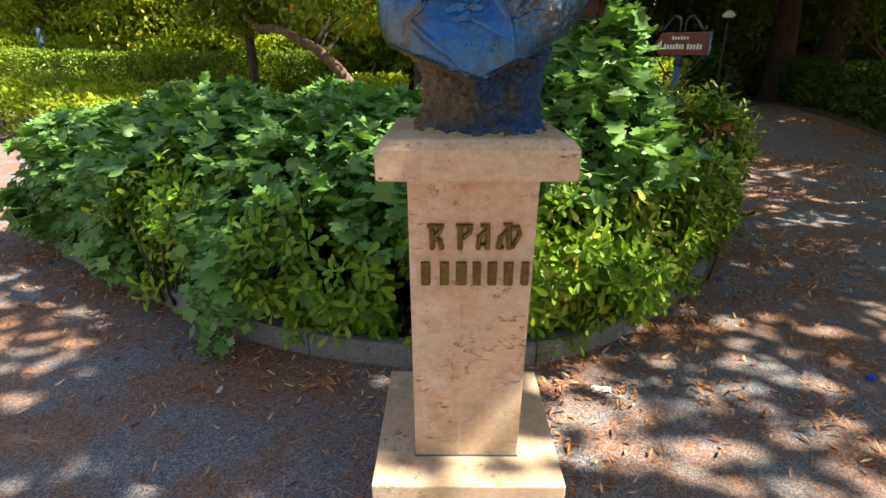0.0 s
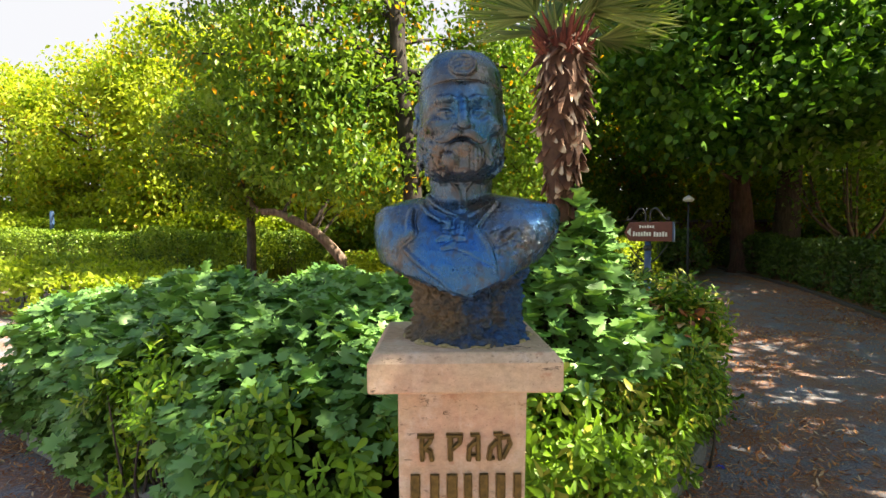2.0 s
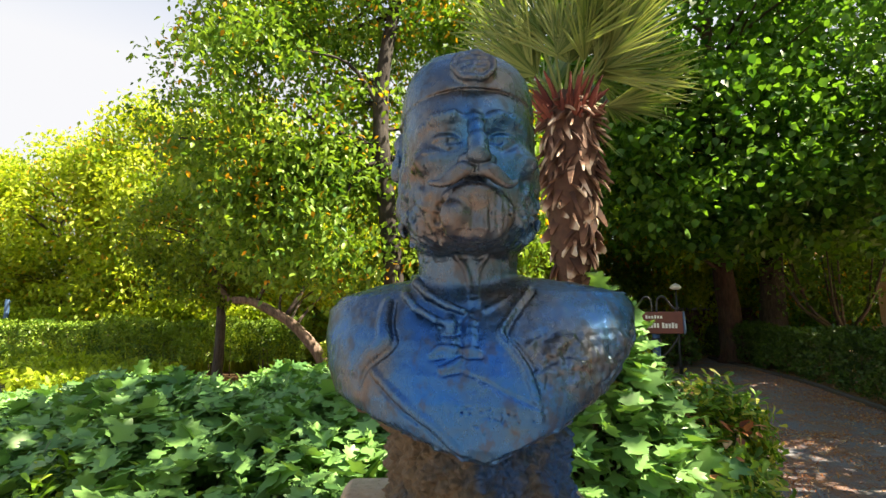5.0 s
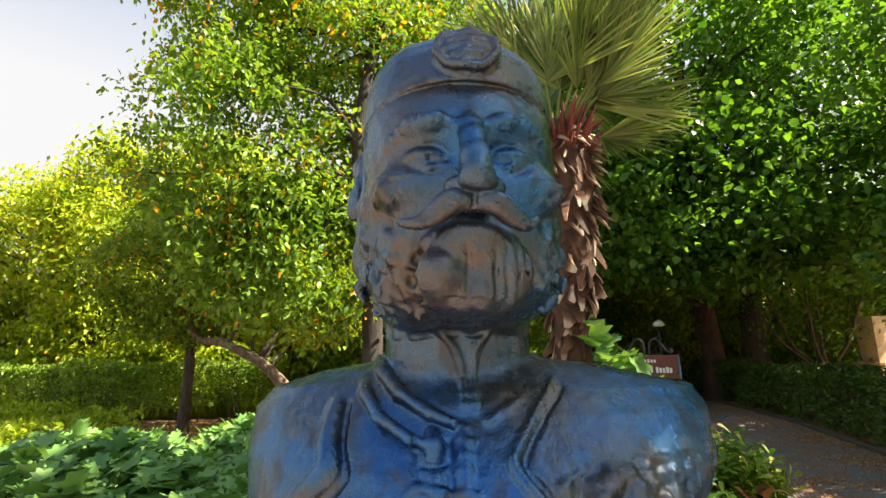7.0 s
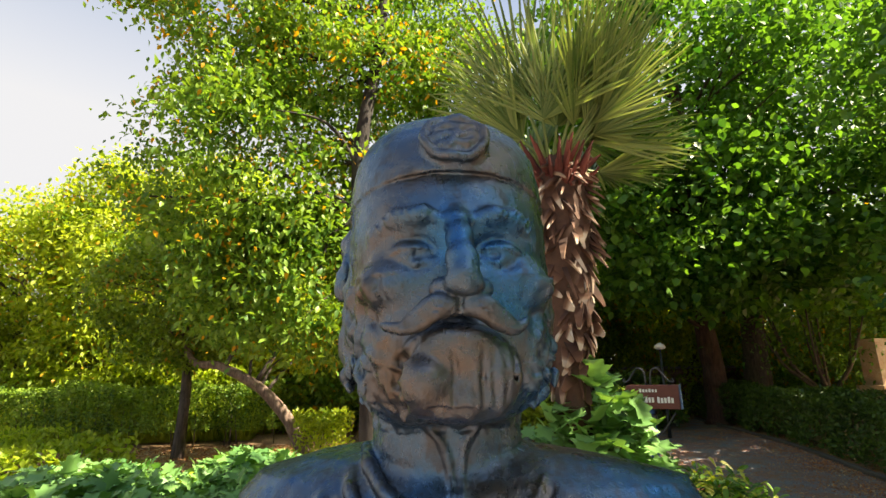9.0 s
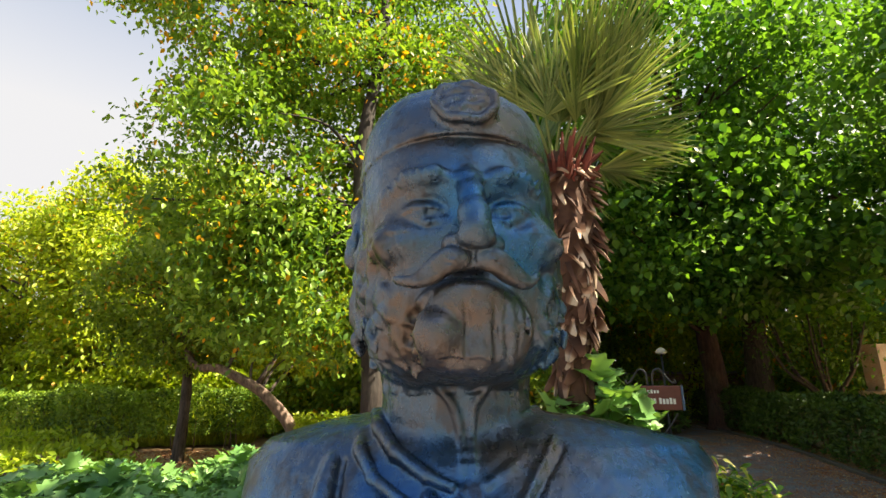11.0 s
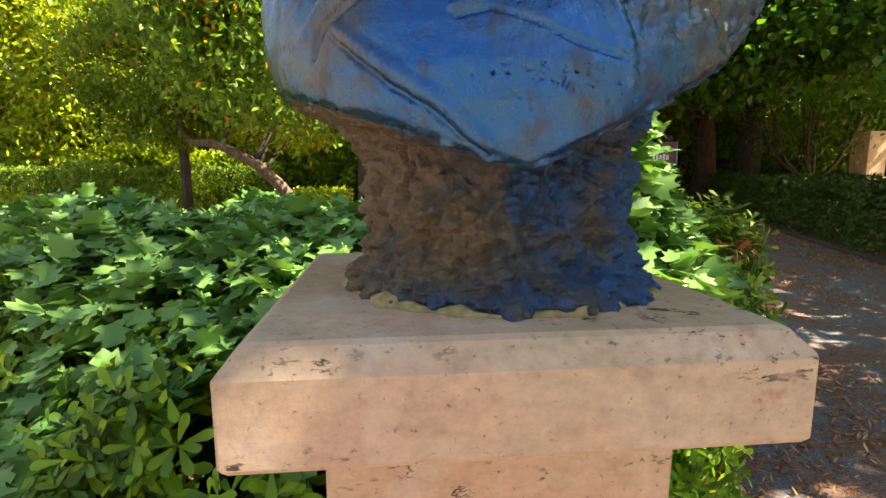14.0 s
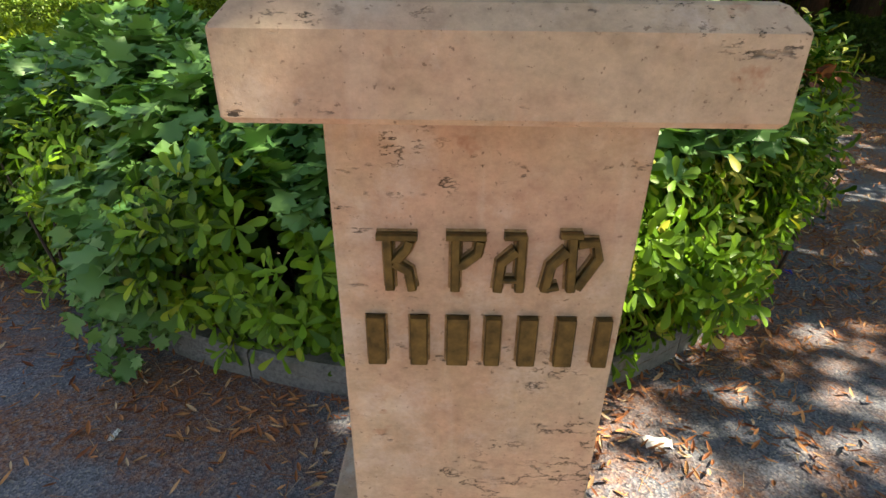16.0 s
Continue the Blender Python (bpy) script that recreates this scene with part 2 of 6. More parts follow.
sc = mix(nt, 0.32, sc, ramp(nt, t2, [(0.34, grey(0.22)), (0.66, grey(0.78))]), "OVERLAY")
rust = noise_tex(nt, 11, 5, 0.65, vec=moved(2.0, 1.0, 5.0))
sc = mix(nt, ramp(nt, rust, [(0.63, grey(0)), (0.7, grey(0.6))]), sc, (0.34, 0.14, 0.07))
dots = noise_tex(nt, 120, 3, 0.6, vec=pos)
sc = mix(nt, ramp(nt, dots, [(0.64, grey(0)), (0.69, grey(0.7))]), sc, (0.16, 0.1, 0.065))
band = noise_tex(nt, 7, 5, 0.65, vec=moved(0.0, 2.0, 0.4), stretch=(0.7, 0.7, 2.2))
pits = noise_tex(nt, 75, 5, 0.74, vec=pos, stretch=(0.5, 0.5, 1.4))
where = ramp(nt, band, [(0.545, grey(0)), (0.62, grey(1))])
pit = node(nt, "ShaderNodeMath", {0: ramp(nt, pits, [(0.585, grey(0)), (0.62, grey(1))]), 1: where}, operation="MULTIPLY")
sc = mix(nt, pit.outputs[0], sc, (0.05, 0.038, 0.026))
line = noise_tex(nt, 13, 6, 0.68, vec=moved(3.0, 0.0, 0.9), stretch=(0.6, 0.6, 1.5))
line = ramp(nt, line, [(0.488, grey(0)), (0.497, grey(1)), (0.503, grey(1)), (0.512, grey(0))])
some = ramp(nt, noise_tex(nt, 5, 3, 0.6, vec=moved(5.0, 2.0, 7.6)), [(0.58, grey(0)), (0.63, grey(1))])
crack = node(nt, "ShaderNodeMath", {0: line, 1: some}, operation="MULTIPLY")
pit = node(nt, "ShaderNodeMath", {0: pit.outputs[0], 1: crack.outputs[0]}, operation="MAXIMUM")
sc = mix(nt, crack.outputs[0], sc, (0.07, 0.05, 0.033))
hgt = node(nt, "ShaderNodeMath", {0: t3, 1: 0.2}, operation="MULTIPLY")
hgt = node(nt, "ShaderNodeMath", {0: hgt.outputs[0], 1: pit.outputs[0]}, operation="SUBTRACT")
surface(nt, out, sc, 0.6, height=hgt.outputs[0], bump=0.6, dist=0.004)

m_glue, nt, out = material("old glue")
l1 = noise_tex(nt, 70, 5, 0.7, vec=world_pos(nt))
surface(nt, out, ramp(nt, l1, [(0.35, (0.14, 0.085, 0.03)), (0.65, (0.4, 0.27, 0.13))]), 0.75, height=l1, bump=0.5, dist=0.003)

m_letter, nt, out = material("aged brass")
l1 = noise_tex(nt, 60, 4, vec=world_pos(nt))
surface(nt, out, ramp(nt, l1, [(0.3, (0.05, 0.038, 0.012)), (0.7, (0.16, 0.115, 0.035))]), 0.45, 0.6, height=l1, bump=0.15, dist=0.002)

m_mortar, nt, out = material("mortar")
l1 = noise_tex(nt, 90, 4, vec=world_pos(nt))
surface(nt, out, ramp(nt, l1, [(0.3, (0.2, 0.17, 0.06)), (0.7, (0.42, 0.36, 0.2))]), 0.9, height=l1, bump=0.5, dist=0.004)

# bronze with a blue sheen over brown; the blue also paints in reflected sky
m_bronze, nt, out = material("patinated bronze with painted sky blue")
pos = world_pos(nt)
b1 = noise_tex(nt, 6.5, 5, 0.62, vec=pos)
b2 = noise_tex(nt, 34, 5, 0.65, vec=pos, stretch=(1, 1, 0.6))
b3 = noise_tex(nt, 300, 3, 0.65, vec=pos)
streak = noise_tex(nt, 42, 4, 0.6, vec=pos, stretch=(1.6, 1.6, 0.2))
blue = ramp(nt, b1, [(0.3, (0.15, 0.115, 0.08)), (0.4, (0.1, 0.125, 0.15)), (0.49, (0.055, 0.135, 0.25)), (0.64, (0.025, 0.13, 0.36))])
brown = ramp(nt, b1, [(0.32, (0.14, 0.12, 0.1)), (0.42, (0.11, 0.13, 0.15)), (0.53, (0.075, 0.14, 0.205)), (0.65, (0.035, 0.14, 0.29))])
# more blue below the head, painting the sky's reflection on the chest
bz = node(nt, "ShaderNodeSeparateXYZ", {0: pos}).outputs[2]
bz = node(nt, "ShaderNodeMath", {0: bz, 1: node(nt, "ShaderNodeMath", {0: b2, 1: 0.12}, operation="MULTIPLY").outputs[0]}, operation="ADD").outputs[0]
bc = mix(nt, node(nt, "ShaderNodeMapRange", {0: bz, 1: 1.72, 2: 1.86, 3: 0.0, 4: 1.0}).outputs[0], blue, brown)
bc = mix(nt, ramp(nt, b2, [(0.55, grey(0)), (0.63, grey(0.5))]), bc, (0.07, 0.055, 0.04))
bc = mix(nt, ramp(nt, streak, [(0.62, grey(0)), (0.78, grey(0.3))]), bc, (0.2, 0.22, 0.22))
br = ramp(nt, b2, [(0.3, grey(0.17)), (0.7, grey(0.4))])
b4 = noise_tex(nt, 110, 4, 0.7, vec=pos)
bh = node(nt, "ShaderNodeMath", {0: b3, 1: 0.35}, operation="MULTIPLY")
bh = node(nt, "ShaderNodeMath", {0: bh.outputs[0], 1: node(nt, "ShaderNodeMath", {0: b2, 1: 0.5}, operation="MULTIPLY").outputs[0]}, operation="ADD")
bh = node(nt, "ShaderNodeMath", {0: bh.outputs[0], 1: node(nt, "ShaderNodeMath", {0: b4, 1: 0.6}, operation="MULTIPLY").outputs[0]}, operation="ADD")
surface(nt, out, bc, br, 0.82, height=bh.outputs[0], bump=0.5, dist=0.004, spec=0.6)

# the uncleaned casting of the column, with side light painted into its colour
m_cast, nt, out = material("rough bronze casting")
pos = world_pos(nt)
c1 = noise_tex(nt, 7, 5, 0.65, vec=pos)
c2 = noise_tex(nt, 60, 5, 0.7, vec=pos)
c3 = noise_tex(nt, 260, 3, 0.7, vec=pos)
# brown to blue across x: warm bounce light and sky tint painted in
cx = node(nt, "ShaderNodeMath", {0: node(nt, "ShaderNodeSeparateXYZ", {0: pos}).outputs[0], 1: 1.1}, operation="MULTIPLY").outputs[0]
cf = node(nt, "ShaderNodeMath", {0: cx, 1: c1}, operation="ADD").outputs[0]
cc = ramp(nt, cf, [(0.38, (0.15, 0.115, 0.07)), (0.5, (0.07, 0.08, 0.085)), (0.58, (0.022, 0.075, 0.19)), (0.75, (0.02, 0.1, 0.3))])
cc = mix(nt, ramp(nt, c2, [(0.52, grey(0)), (0.64, grey(0.6))]), cc, (0.05, 0.045, 0.035))
ch = node(nt, "ShaderNodeMath", {0: c2, 1: node(nt, "ShaderNodeMath", {0: c3, 1: 0.5}, operation="MULTIPLY").outputs[0]}, operation="ADD").outputs[0]
surface(nt, out, cc, ramp(nt, c2, [(0.35, grey(0.38)), (0.65, grey(0.65))]), 0.35, height=ch, bump=0.9, dist=0.006, spec=0.5)

# wood and bark
def bark(name, dark, light, scale=9.0):
    m, nt, out = material(name)
    p = world_pos(nt)
    a = noise_tex(nt, scale, 6, 0.7, vec=p, stretch=(1.6, 1.6, 0.35))
    b = noise_tex(nt, 2.0, 3, vec=p)
    c = ramp(nt, a, [(0.35, dark), (0.65, light)])
    c = mix(nt, ramp(nt, b, [(0.45, grey(0)), (0.7, grey(0.15))]), c, (0.2, 0.19, 0.16))
    surface(nt, out, c, 0.9, height=a, bump=0.9, dist=0.03)
    return m


m_bark = bark("brown bark", (0.025, 0.019, 0.015), (0.11, 0.085, 0.068))
m_bark_dark = bark("dark bark", (0.008, 0.006, 0.005), (0.034, 0.026, 0.021))
m_bark_warm = bark("warm brown bark", (0.09, 0.06, 0.045), (0.3, 0.21, 0.16))
m_bark_red = bark("reddish bark", (0.025, 0.013, 0.01), (0.1, 0.05, 0.037))
m_twig = bark("twig", (0.06, 0.045, 0.03), (0.2, 0.15, 0.1), 30)


def per_piece(name, stops, rough=0.85, per_object=False):
    m, nt, out = material(name)
    r = node(nt, "ShaderNodeObjectInfo").outputs["Random"] if per_object else node(nt, "ShaderNodeNewGeometry").outputs["Random Per Island"]
    n = noise_tex(nt, 40, 3, vec=world_pos(nt))
    c = ramp(nt, r, stops)
    c = mix(nt, 0.5, c, ramp(nt, n, [(0.3, grey(0.3)), (0.7, grey(0.75))]), "OVERLAY")
    surface(nt, out, c, rough)
    return m


HUSK = [(0.0, (0.02, 0.01, 0.006)), (0.5, (0.06, 0.026, 0.014)), (0.8, (0.15, 0.075, 0.042)), (0.93, (0.34, 0.23, 0.15)), (1.0, (0.52, 0.43, 0.32))]
m_husk = per_piece("palm trunk", [(0.0, (0.05, 0.025, 0.015)), (1.0, (0.09, 0.045, 0.026))])
m_husk_one, nt, out = material("dry palm husk")
hz = node(nt, "ShaderNodeSeparateXYZ", {0: node(nt, "ShaderNodeTexCoord").outputs["Object"]}).outputs[2]
hf = node(nt, "ShaderNodeMapRange", {0: hz, 1: 0.0, 2: -0.07, 3: 0.0, 4: 0.65}).outputs[0]
hr = node(nt, "ShaderNodeMath", {0: node(nt, "ShaderNodeObjectInfo").outputs["Random"], 1: 0.5}, operation="MULTIPLY").outputs[0]
hs = node(nt, "ShaderNodeMath", {0: hf, 1: hr}, operation="ADD").outputs[0]
surface(nt, out, ramp(nt, hs, HUSK), 0.85)
m_husk_red = per_piece("red palm fibre", [(0.0, (0.09, 0.02, 0.015)), (1.0, (0.24, 0.07, 0.045))])
m_litter = per_piece("dry leaves", [(0.0, (0.16, 0.05, 0.02)), (0.5, (0.42, 0.17, 0.06)), (0.85, (0.56, 0.3, 0.12)), (1.0, (0.62, 0.48, 0.3))])

f_lobed = foliage("lobed leaves", (0.085, 0.215, 0.06), (0.19, 0.37, 0.1), glow=0.26, gloss=0.4)
# near black: the shade inside the shrubs is put into this leaf colour
f_inner_shade = foliage("near-black leaves for shade in the shrubs", (0.008, 0.02, 0.004), (0.03, 0.06, 0.01), glow=0.05, gloss=0.1)
f_lobed_one = foliage("lobed leaf", (0.085, 0.215, 0.06), (0.19, 0.37, 0.1), glow=0.26, gloss=0.4, per_object=True)
f_pitto = foliage("glossy shrub leaves", (0.02, 0.08, 0.005), (0.19, 0.36, 0.016), (0.36, 0.48, 0.03), 0.12, glow=0.2, gloss=0.35)
f_pitto_dry = foliage("glossy shrub leaves with dry tips", (0.025, 0.09, 0.005), (0.18, 0.34, 0.014), (0.4, 0.42, 0.05), 0.09, glow=0.22, gloss=0.35)
f_pitto_one = foliage("glossy shrub leaf", (0.02, 0.08, 0.005), (0.19, 0.36, 0.016), glow=0.2, gloss=0.35, per_object=True)
f_palm = foliage("palm blades", (0.1, 0.17, 0.045), (0.28, 0.35, 0.12), glow=0.22, gloss=0.35)
f_yellow = foliage("autumn tree leaves", (0.05, 0.14, 0.02), (0.21, 0.34, 0.045), (0.6, 0.32, 0.02), 0.035, glow=0.42)
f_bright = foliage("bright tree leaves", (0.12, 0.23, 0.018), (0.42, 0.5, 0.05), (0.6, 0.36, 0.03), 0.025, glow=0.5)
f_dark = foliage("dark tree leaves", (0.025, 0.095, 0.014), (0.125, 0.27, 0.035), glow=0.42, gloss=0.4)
f_citrus = foliage("dense tree leaves", (0.06, 0.14, 0.014), (0.23, 0.34, 0.035), (0.5, 0.26, 0.02), 0.02, glow=0.35)
# hedge greens carry light: the first darkened for shade, the others brightened for sun
f_hedge_shade = foliage("hedge leaves", (0.018, 0.05, 0.008), (0.085, 0.15, 0.02), glow=0.15)
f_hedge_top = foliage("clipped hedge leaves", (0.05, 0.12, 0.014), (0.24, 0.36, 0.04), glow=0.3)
f_hedge_sun = foliage("hedge leaves brightened for sun", (0.12, 0.22, 0.012), (0.42, 0.52, 0.05), glow=0.5)
f_grass = foliage("tall grass", (0.18, 0.28, 0.02), (0.48, 0.57, 0.09), glow=0.5)

m_sign, nt, out = material("brown sign paint")
surface(nt, out, ramp(nt, noise_tex(nt, 12, 3), [(0.3, (0.11, 0.028, 0.018)), (0.7, (0.15, 0.042, 0.028))]), 0.5)
m_sign_edge, nt, out = material("blue sign edge")
surface(nt, out, ramp(nt, noise_tex(nt, 12, 3), [(0.3, (0.04, 0.08, 0.16)), (0.7, (0.06, 0.11, 0.2))]), 0.5)
m_white, nt, out = material("white paint")
surface(nt, out, ramp(nt, noise_tex(nt, 30, 3), [(0.3, (0.68, 0.67, 0.62)), (0.7, (0.8, 0.79, 0.75))]), 0.55)
m_iron, nt, out = material("dark iron")
surface(nt, out, ramp(nt, noise_tex(nt, 25, 3), [(0.3, (0.02, 0.022, 0.026)), (0.7, (0.06, 0.065, 0.075))]), 0.5, 0.5)
m_bluepaint, nt, out = material("blue paint")
surface(nt, out, ramp(nt, noise_tex(nt, 10, 3), [(0.3, (0.03, 0.07, 0.16)), (0.7, (0.05, 0.11, 0.22))]), 0.5)
m_plastic, nt, out = material("blue plastic")
surface(nt, out, (0.01, 0.05, 0.6), 0.35)
m_wall, nt, out = material("rubble wall")
w1 = noise_tex(nt, 6, 5, 0.65, vec=world_pos(nt))
surface(nt, out, ramp(nt, w1, [(0.3, (0.07, 0.045, 0.03)), (0.7, (0.24, 0.16, 0.11))]), 0.9, height=w1, bump=0.6, dist=0.03)

# ---- ground, paths and kerbs ----
def sheet(name, outline, z, mat, label, cat):
    bm = bmesh.new()
    bm.faces.new([bm.verts.new((x, y, z)) for x, y in outline])
    return tagged(new(name, bm_mesh(name, bm, mat)), label, cat, kind="structure")


sheet("ground", [(-400, -400), (400, -400), (400, 400), (-400, 400)], -0.012, m_earth, "bare brown earth strewn with dry leaves", "ground")
sheet("open_ground", [(-12.0, 9.4), (-3.5, 8.3), (1.0, 9.1), (3.3, 12.5), (4.1, 15.0), (-12.0, 15.2)], -0.004, m_sand_sunlit, "dry ground under fallen leaves, lightened for sun", "ground")
right_edge = [tuple(p)[:2] for p in curve_points([(5.4, -2.0, 0), (6.1, 2.0, 0), (7.2, 5.4, 0), (8.5, 8.8, 0), (9.9, 12.4, 0), (12.0, 20.0, 0)], 8)]
far_edge = [(4.2, 19.0), (3.4, 12.5), (1.0, 9.0), (-3.5, 8.2), (-9.0, 12.5), (-14.5, 18.5)]
sheet("pavement", right_edge + far_edge + [(-40, 30), (-40, -40), (5.2, -40)], 0.0, m_asphalt,
      "worn grey asphalt path with rust-brown needle stains", "pavement")
BED = [tuple(p)[:2] for p in curve_points([(-4.0, 5.6, 0), (-3.85, 3.7, 0), (-3.4, 2.6, 0), (-2.7, 2.05, 0), (-1.87, 1.47, 0), (-1.2, 1.07, 0), (-0.75, 0.9, 0), (-0.3, 0.8, 0), (0.05, 0.79, 0),
                                           (0.43, 0.84, 0), (0.78, 1.0, 0), (1.17, 1.3, 0), (1.61, 1.74, 0), (1.98, 2.25, 0), (2.15, 2.9, 0), (1.85, 3.6, 0), (1.0, 4.6, 0), (-1.0, 5.8, 0), (-2.6, 6.5, 0), (-3.6, 6.3, 0), (-4.0, 5.6, 0)], 6)][:-1]
bed_soil = sheet("flower_bed", BED, 0.06, m_earth, "dark soil of the planted bed inside a low kerb", "flower bed")


def offset_line(line, d):
    out = []
    n = len(line)
    for i in range(n):
        a, b = Vector(line[i - 1]), Vector(line[(i + 1) % n])
        t = (b - a).normalized()
        out.append(Vector(line[i]) + Vector((t.y, -t.x)) * d)
    return out


def kerb_pieces(name, line, closed, width, high, length, parent, mat):
    """Kerb stones along a line, each its own mesh, with bevelled top edges and open joints."""
    pts = [Vector(p) for p in line] + ([Vector(line[0])] if closed else [])
    cum = [0.0]
    for a, b in zip(pts, pts[1:]):
        cum.append(cum[-1] + (b - a).length)

    def at(s):
        s = min(max(s, 0), cum[-1])
        i = max(k for k in range(len(cum)) if cum[k] <= s + 1e-9)
        i = min(i, len(pts) - 2)
        return pts[i].lerp(pts[i + 1], (s - cum[i]) / max(cum[i + 1] - cum[i], 1e-6))
    rng = np.random.default_rng(7)
    for k in range(int(cum[-1] / length)):
        s0, s1 = k * length + 0.004, (k + 1) * length - 0.004
        h = high + rng.uniform(-0.006, 0.006)
        prof = [(0, -0.05), (0, h - 0.014), (0.014, h), (width - 0.014, h), (width, h - 0.014), (width, -0.05)]
        bm = bmesh.new()
        rings = []
        for j in range(5):
            s = s0 + (s1 - s0) * j / 4
            p, q = at(s), at(s + 0.02) - at(s - 0.02)
            q = q.normalized()
            nrm = Vector((-q.y, q.x))
            rings.append([bm.verts.new((p.x + nrm.x * u, p.y + nrm.y * u, v)) for u, v in prof])
        for a, b in zip(rings, rings[1:]):
            for i in range(len(prof)):
                bm.faces.new((a[i], b[i], b[(i + 1) % len(prof)], a[(i + 1) % len(prof)]))
        bm.faces.new(rings[0])
        bm.faces.new(rings[-1][::-1])
        bmesh.ops.recalc_face_normals(bm, faces=bm.faces)
        child("kerb_stone", bm_mesh("kerb_stone", bm, mat), parent)


kerb = thing("bed_kerb", "grey concrete kerb stones round the planted bed", "kerb", kind="structure")
kerb_pieces("kerb", BED, True, 0.1, 0.13, 0.62, kerb, m_kerb)
kerb_far = thing("path_kerb", "low worn kerb along the shaded hedge", "kerb", kind="structure")
kerb_pieces("kerb", right_edge[::-1], False, 0.12, 0.08, 0.9, kerb_far, m_kerb_shade)

# ---- pedestal ----
def block(x0, x1, y0, y1, z0, z1, x0t=None, x1t=None, y0t=None, y1t=None, bevel=0.004):
    """A tapered block with worn edges."""
    x0t, x1t = (x0 if x0t is None else x0t), (x1 if x1t is None else x1t)
    y0t, y1t = (y0 if y0t is None else y0t), (y1 if y1t is None else y1t)
    bm = bmesh.new()
    lo = [bm.verts.new(p) for p in ((x0, y0, z0), (x1, y0, z0), (x1, y1, z0), (x0, y1, z0))]
    hi = [bm.verts.new(p) for p in ((x0t, y0t, z1), (x1t, y0t, z1), (x1t, y1t, z1), (x0t, y1t, z1))]
    bm.faces.new(lo[::-1])
    bm.faces.new(hi)
    for i in range(4):
        bm.faces.new((lo[i], lo[(i + 1) % 4], hi[(i + 1) % 4], hi[i]))
    if bevel:
        bmesh.ops.bevel(bm, geom=bm.edges[:], offset=bevel, segments=2, profile=0.6, affect="EDGES")
    return bm


pedestal = thing("pedestal", "beige travertine pedestal with pits and brass lettering", "pedestal")
child("base_block", bm_mesh("base_block", block(-0.3, 0.285, -0.3, 0.3, -0.03, 0.32, bevel=0.006), m_stone), pedestal)
child("shaft", bm_mesh("shaft", block(-0.174, 0.152, -0.175, 0.16, 0.322, 1.236, -0.178, 0.17, -0.175, 0.16), m_stone), pedestal, "pinkish travertine shaft with pits")
child("bedding_joint", bm_mesh("bedding_joint", block(-0.176, 0.154, -0.177, 0.155, 0.3185, 0.3255, bevel=0.001), m_bluepaint), pedestal, "thin bluish bedding joint")
slab_bm = bmesh.new()
rings = []
for inset, z in ((0.004, 1.238), (0.0, 1.243), (0.0, 1.316), (0.003, 1.32), (0.016, 1.337), (0.022, 1.34)):
    rings.append([slab_bm.verts.new(p) for p in ((-0.25 + inset, -0.25 + inset, z), (0.25 - inset, -0.25 + inset, z), (0.25 - inset, 0.245 - inset, z), (-0.25 + inset, 0.245 - inset, z))])
for a, b in zip(rings, rings[1:]):
    for i in range(4):
        slab_bm.faces.new((a[i], a[(i + 1) % 4], b[(i + 1) % 4], b[i]))
slab_bm.faces.new(rings[0][::-1])
slab_bm.faces.new(rings[-1])
bmesh.ops.bevel(slab_bm, geom=[e for e in slab_bm.edges if abs(e.verts[0].co.z - e.verts[1].co.z) > 0.002], offset=0.003, segments=2, affect="EDGES")
child("cap_slab", bm_mesh("cap_slab", slab_bm, m_stone), pedestal, "chamfered travertine cap slab with dark cracks")


def stroke_letter(name, strokes, x0, x1, z0, z1, parent, mat=m_letter, thick=0.012):
    """A raised letter out of flat strokes ((u, v), (u, v), width) in a unit box."""
    bm = bmesh.new()
    w, h = x1 - x0, z1 - z0
    for k, (pts, wd) in enumerate(strokes):
        pts = [Vector((x0 + u * w, z0 + v * h)) for u, v in pts]
        left, right = [], []
        for i, p in enumerate(pts):
            d = (pts[min(i + 1, len(pts) - 1)] - pts[max(i - 1, 0)]).normalized()
            nrm = Vector((-d.y, d.x)) * wd / 2
            left.append(p + nrm)
            right.append(p - nrm)
        ring = left + right[::-1]
        t = thick + 0.0004 * k
        back = [bm.verts.new((p.x, -0.174, p.y)) for p in ring]
        mid = [bm.verts.new((p.x, -0.175 - t + 0.002, p.y)) for p in ring]
        c = sum(ring, Vector((0, 0))) / len(ring)
        ins = [l + (r - l) * (0.0016 / wd) for l, r in zip(left, right)] + [r + (l - r) * (0.0016 / wd) for l, r in zip(left, right)][::-1]
        front = [bm.verts.new((p.x, -0.175 - t, p.y)) for p in ins]
        n, m = len(ring), len(left)
        for i in range(n):
            j = (i + 1) % n
            bm.faces.new((back[i], back[j], mid[j], mid[i]))
            bm.faces.new((mid[i], mid[j], front[j], front[i]))
        for i in range(m - 1):
            bm.faces.new((front[i], front[i + 1], front[n - 2 - i], front[n - 1 - i]))
    bmesh.ops.recalc_face_normals(bm, faces=bm.faces)
    letter = child(name, bm_mesh(name, bm, mat), parent)
    if mat is m_letter:
        glue = stroke_letter("glue_bead", [(pts, wd + 0.005) for pts, wd in strokes], x0, x1, z0, z1, parent, m_glue, 0.0022)
        tagged(glue, "yellow-brown glue round a letter")
    return letter


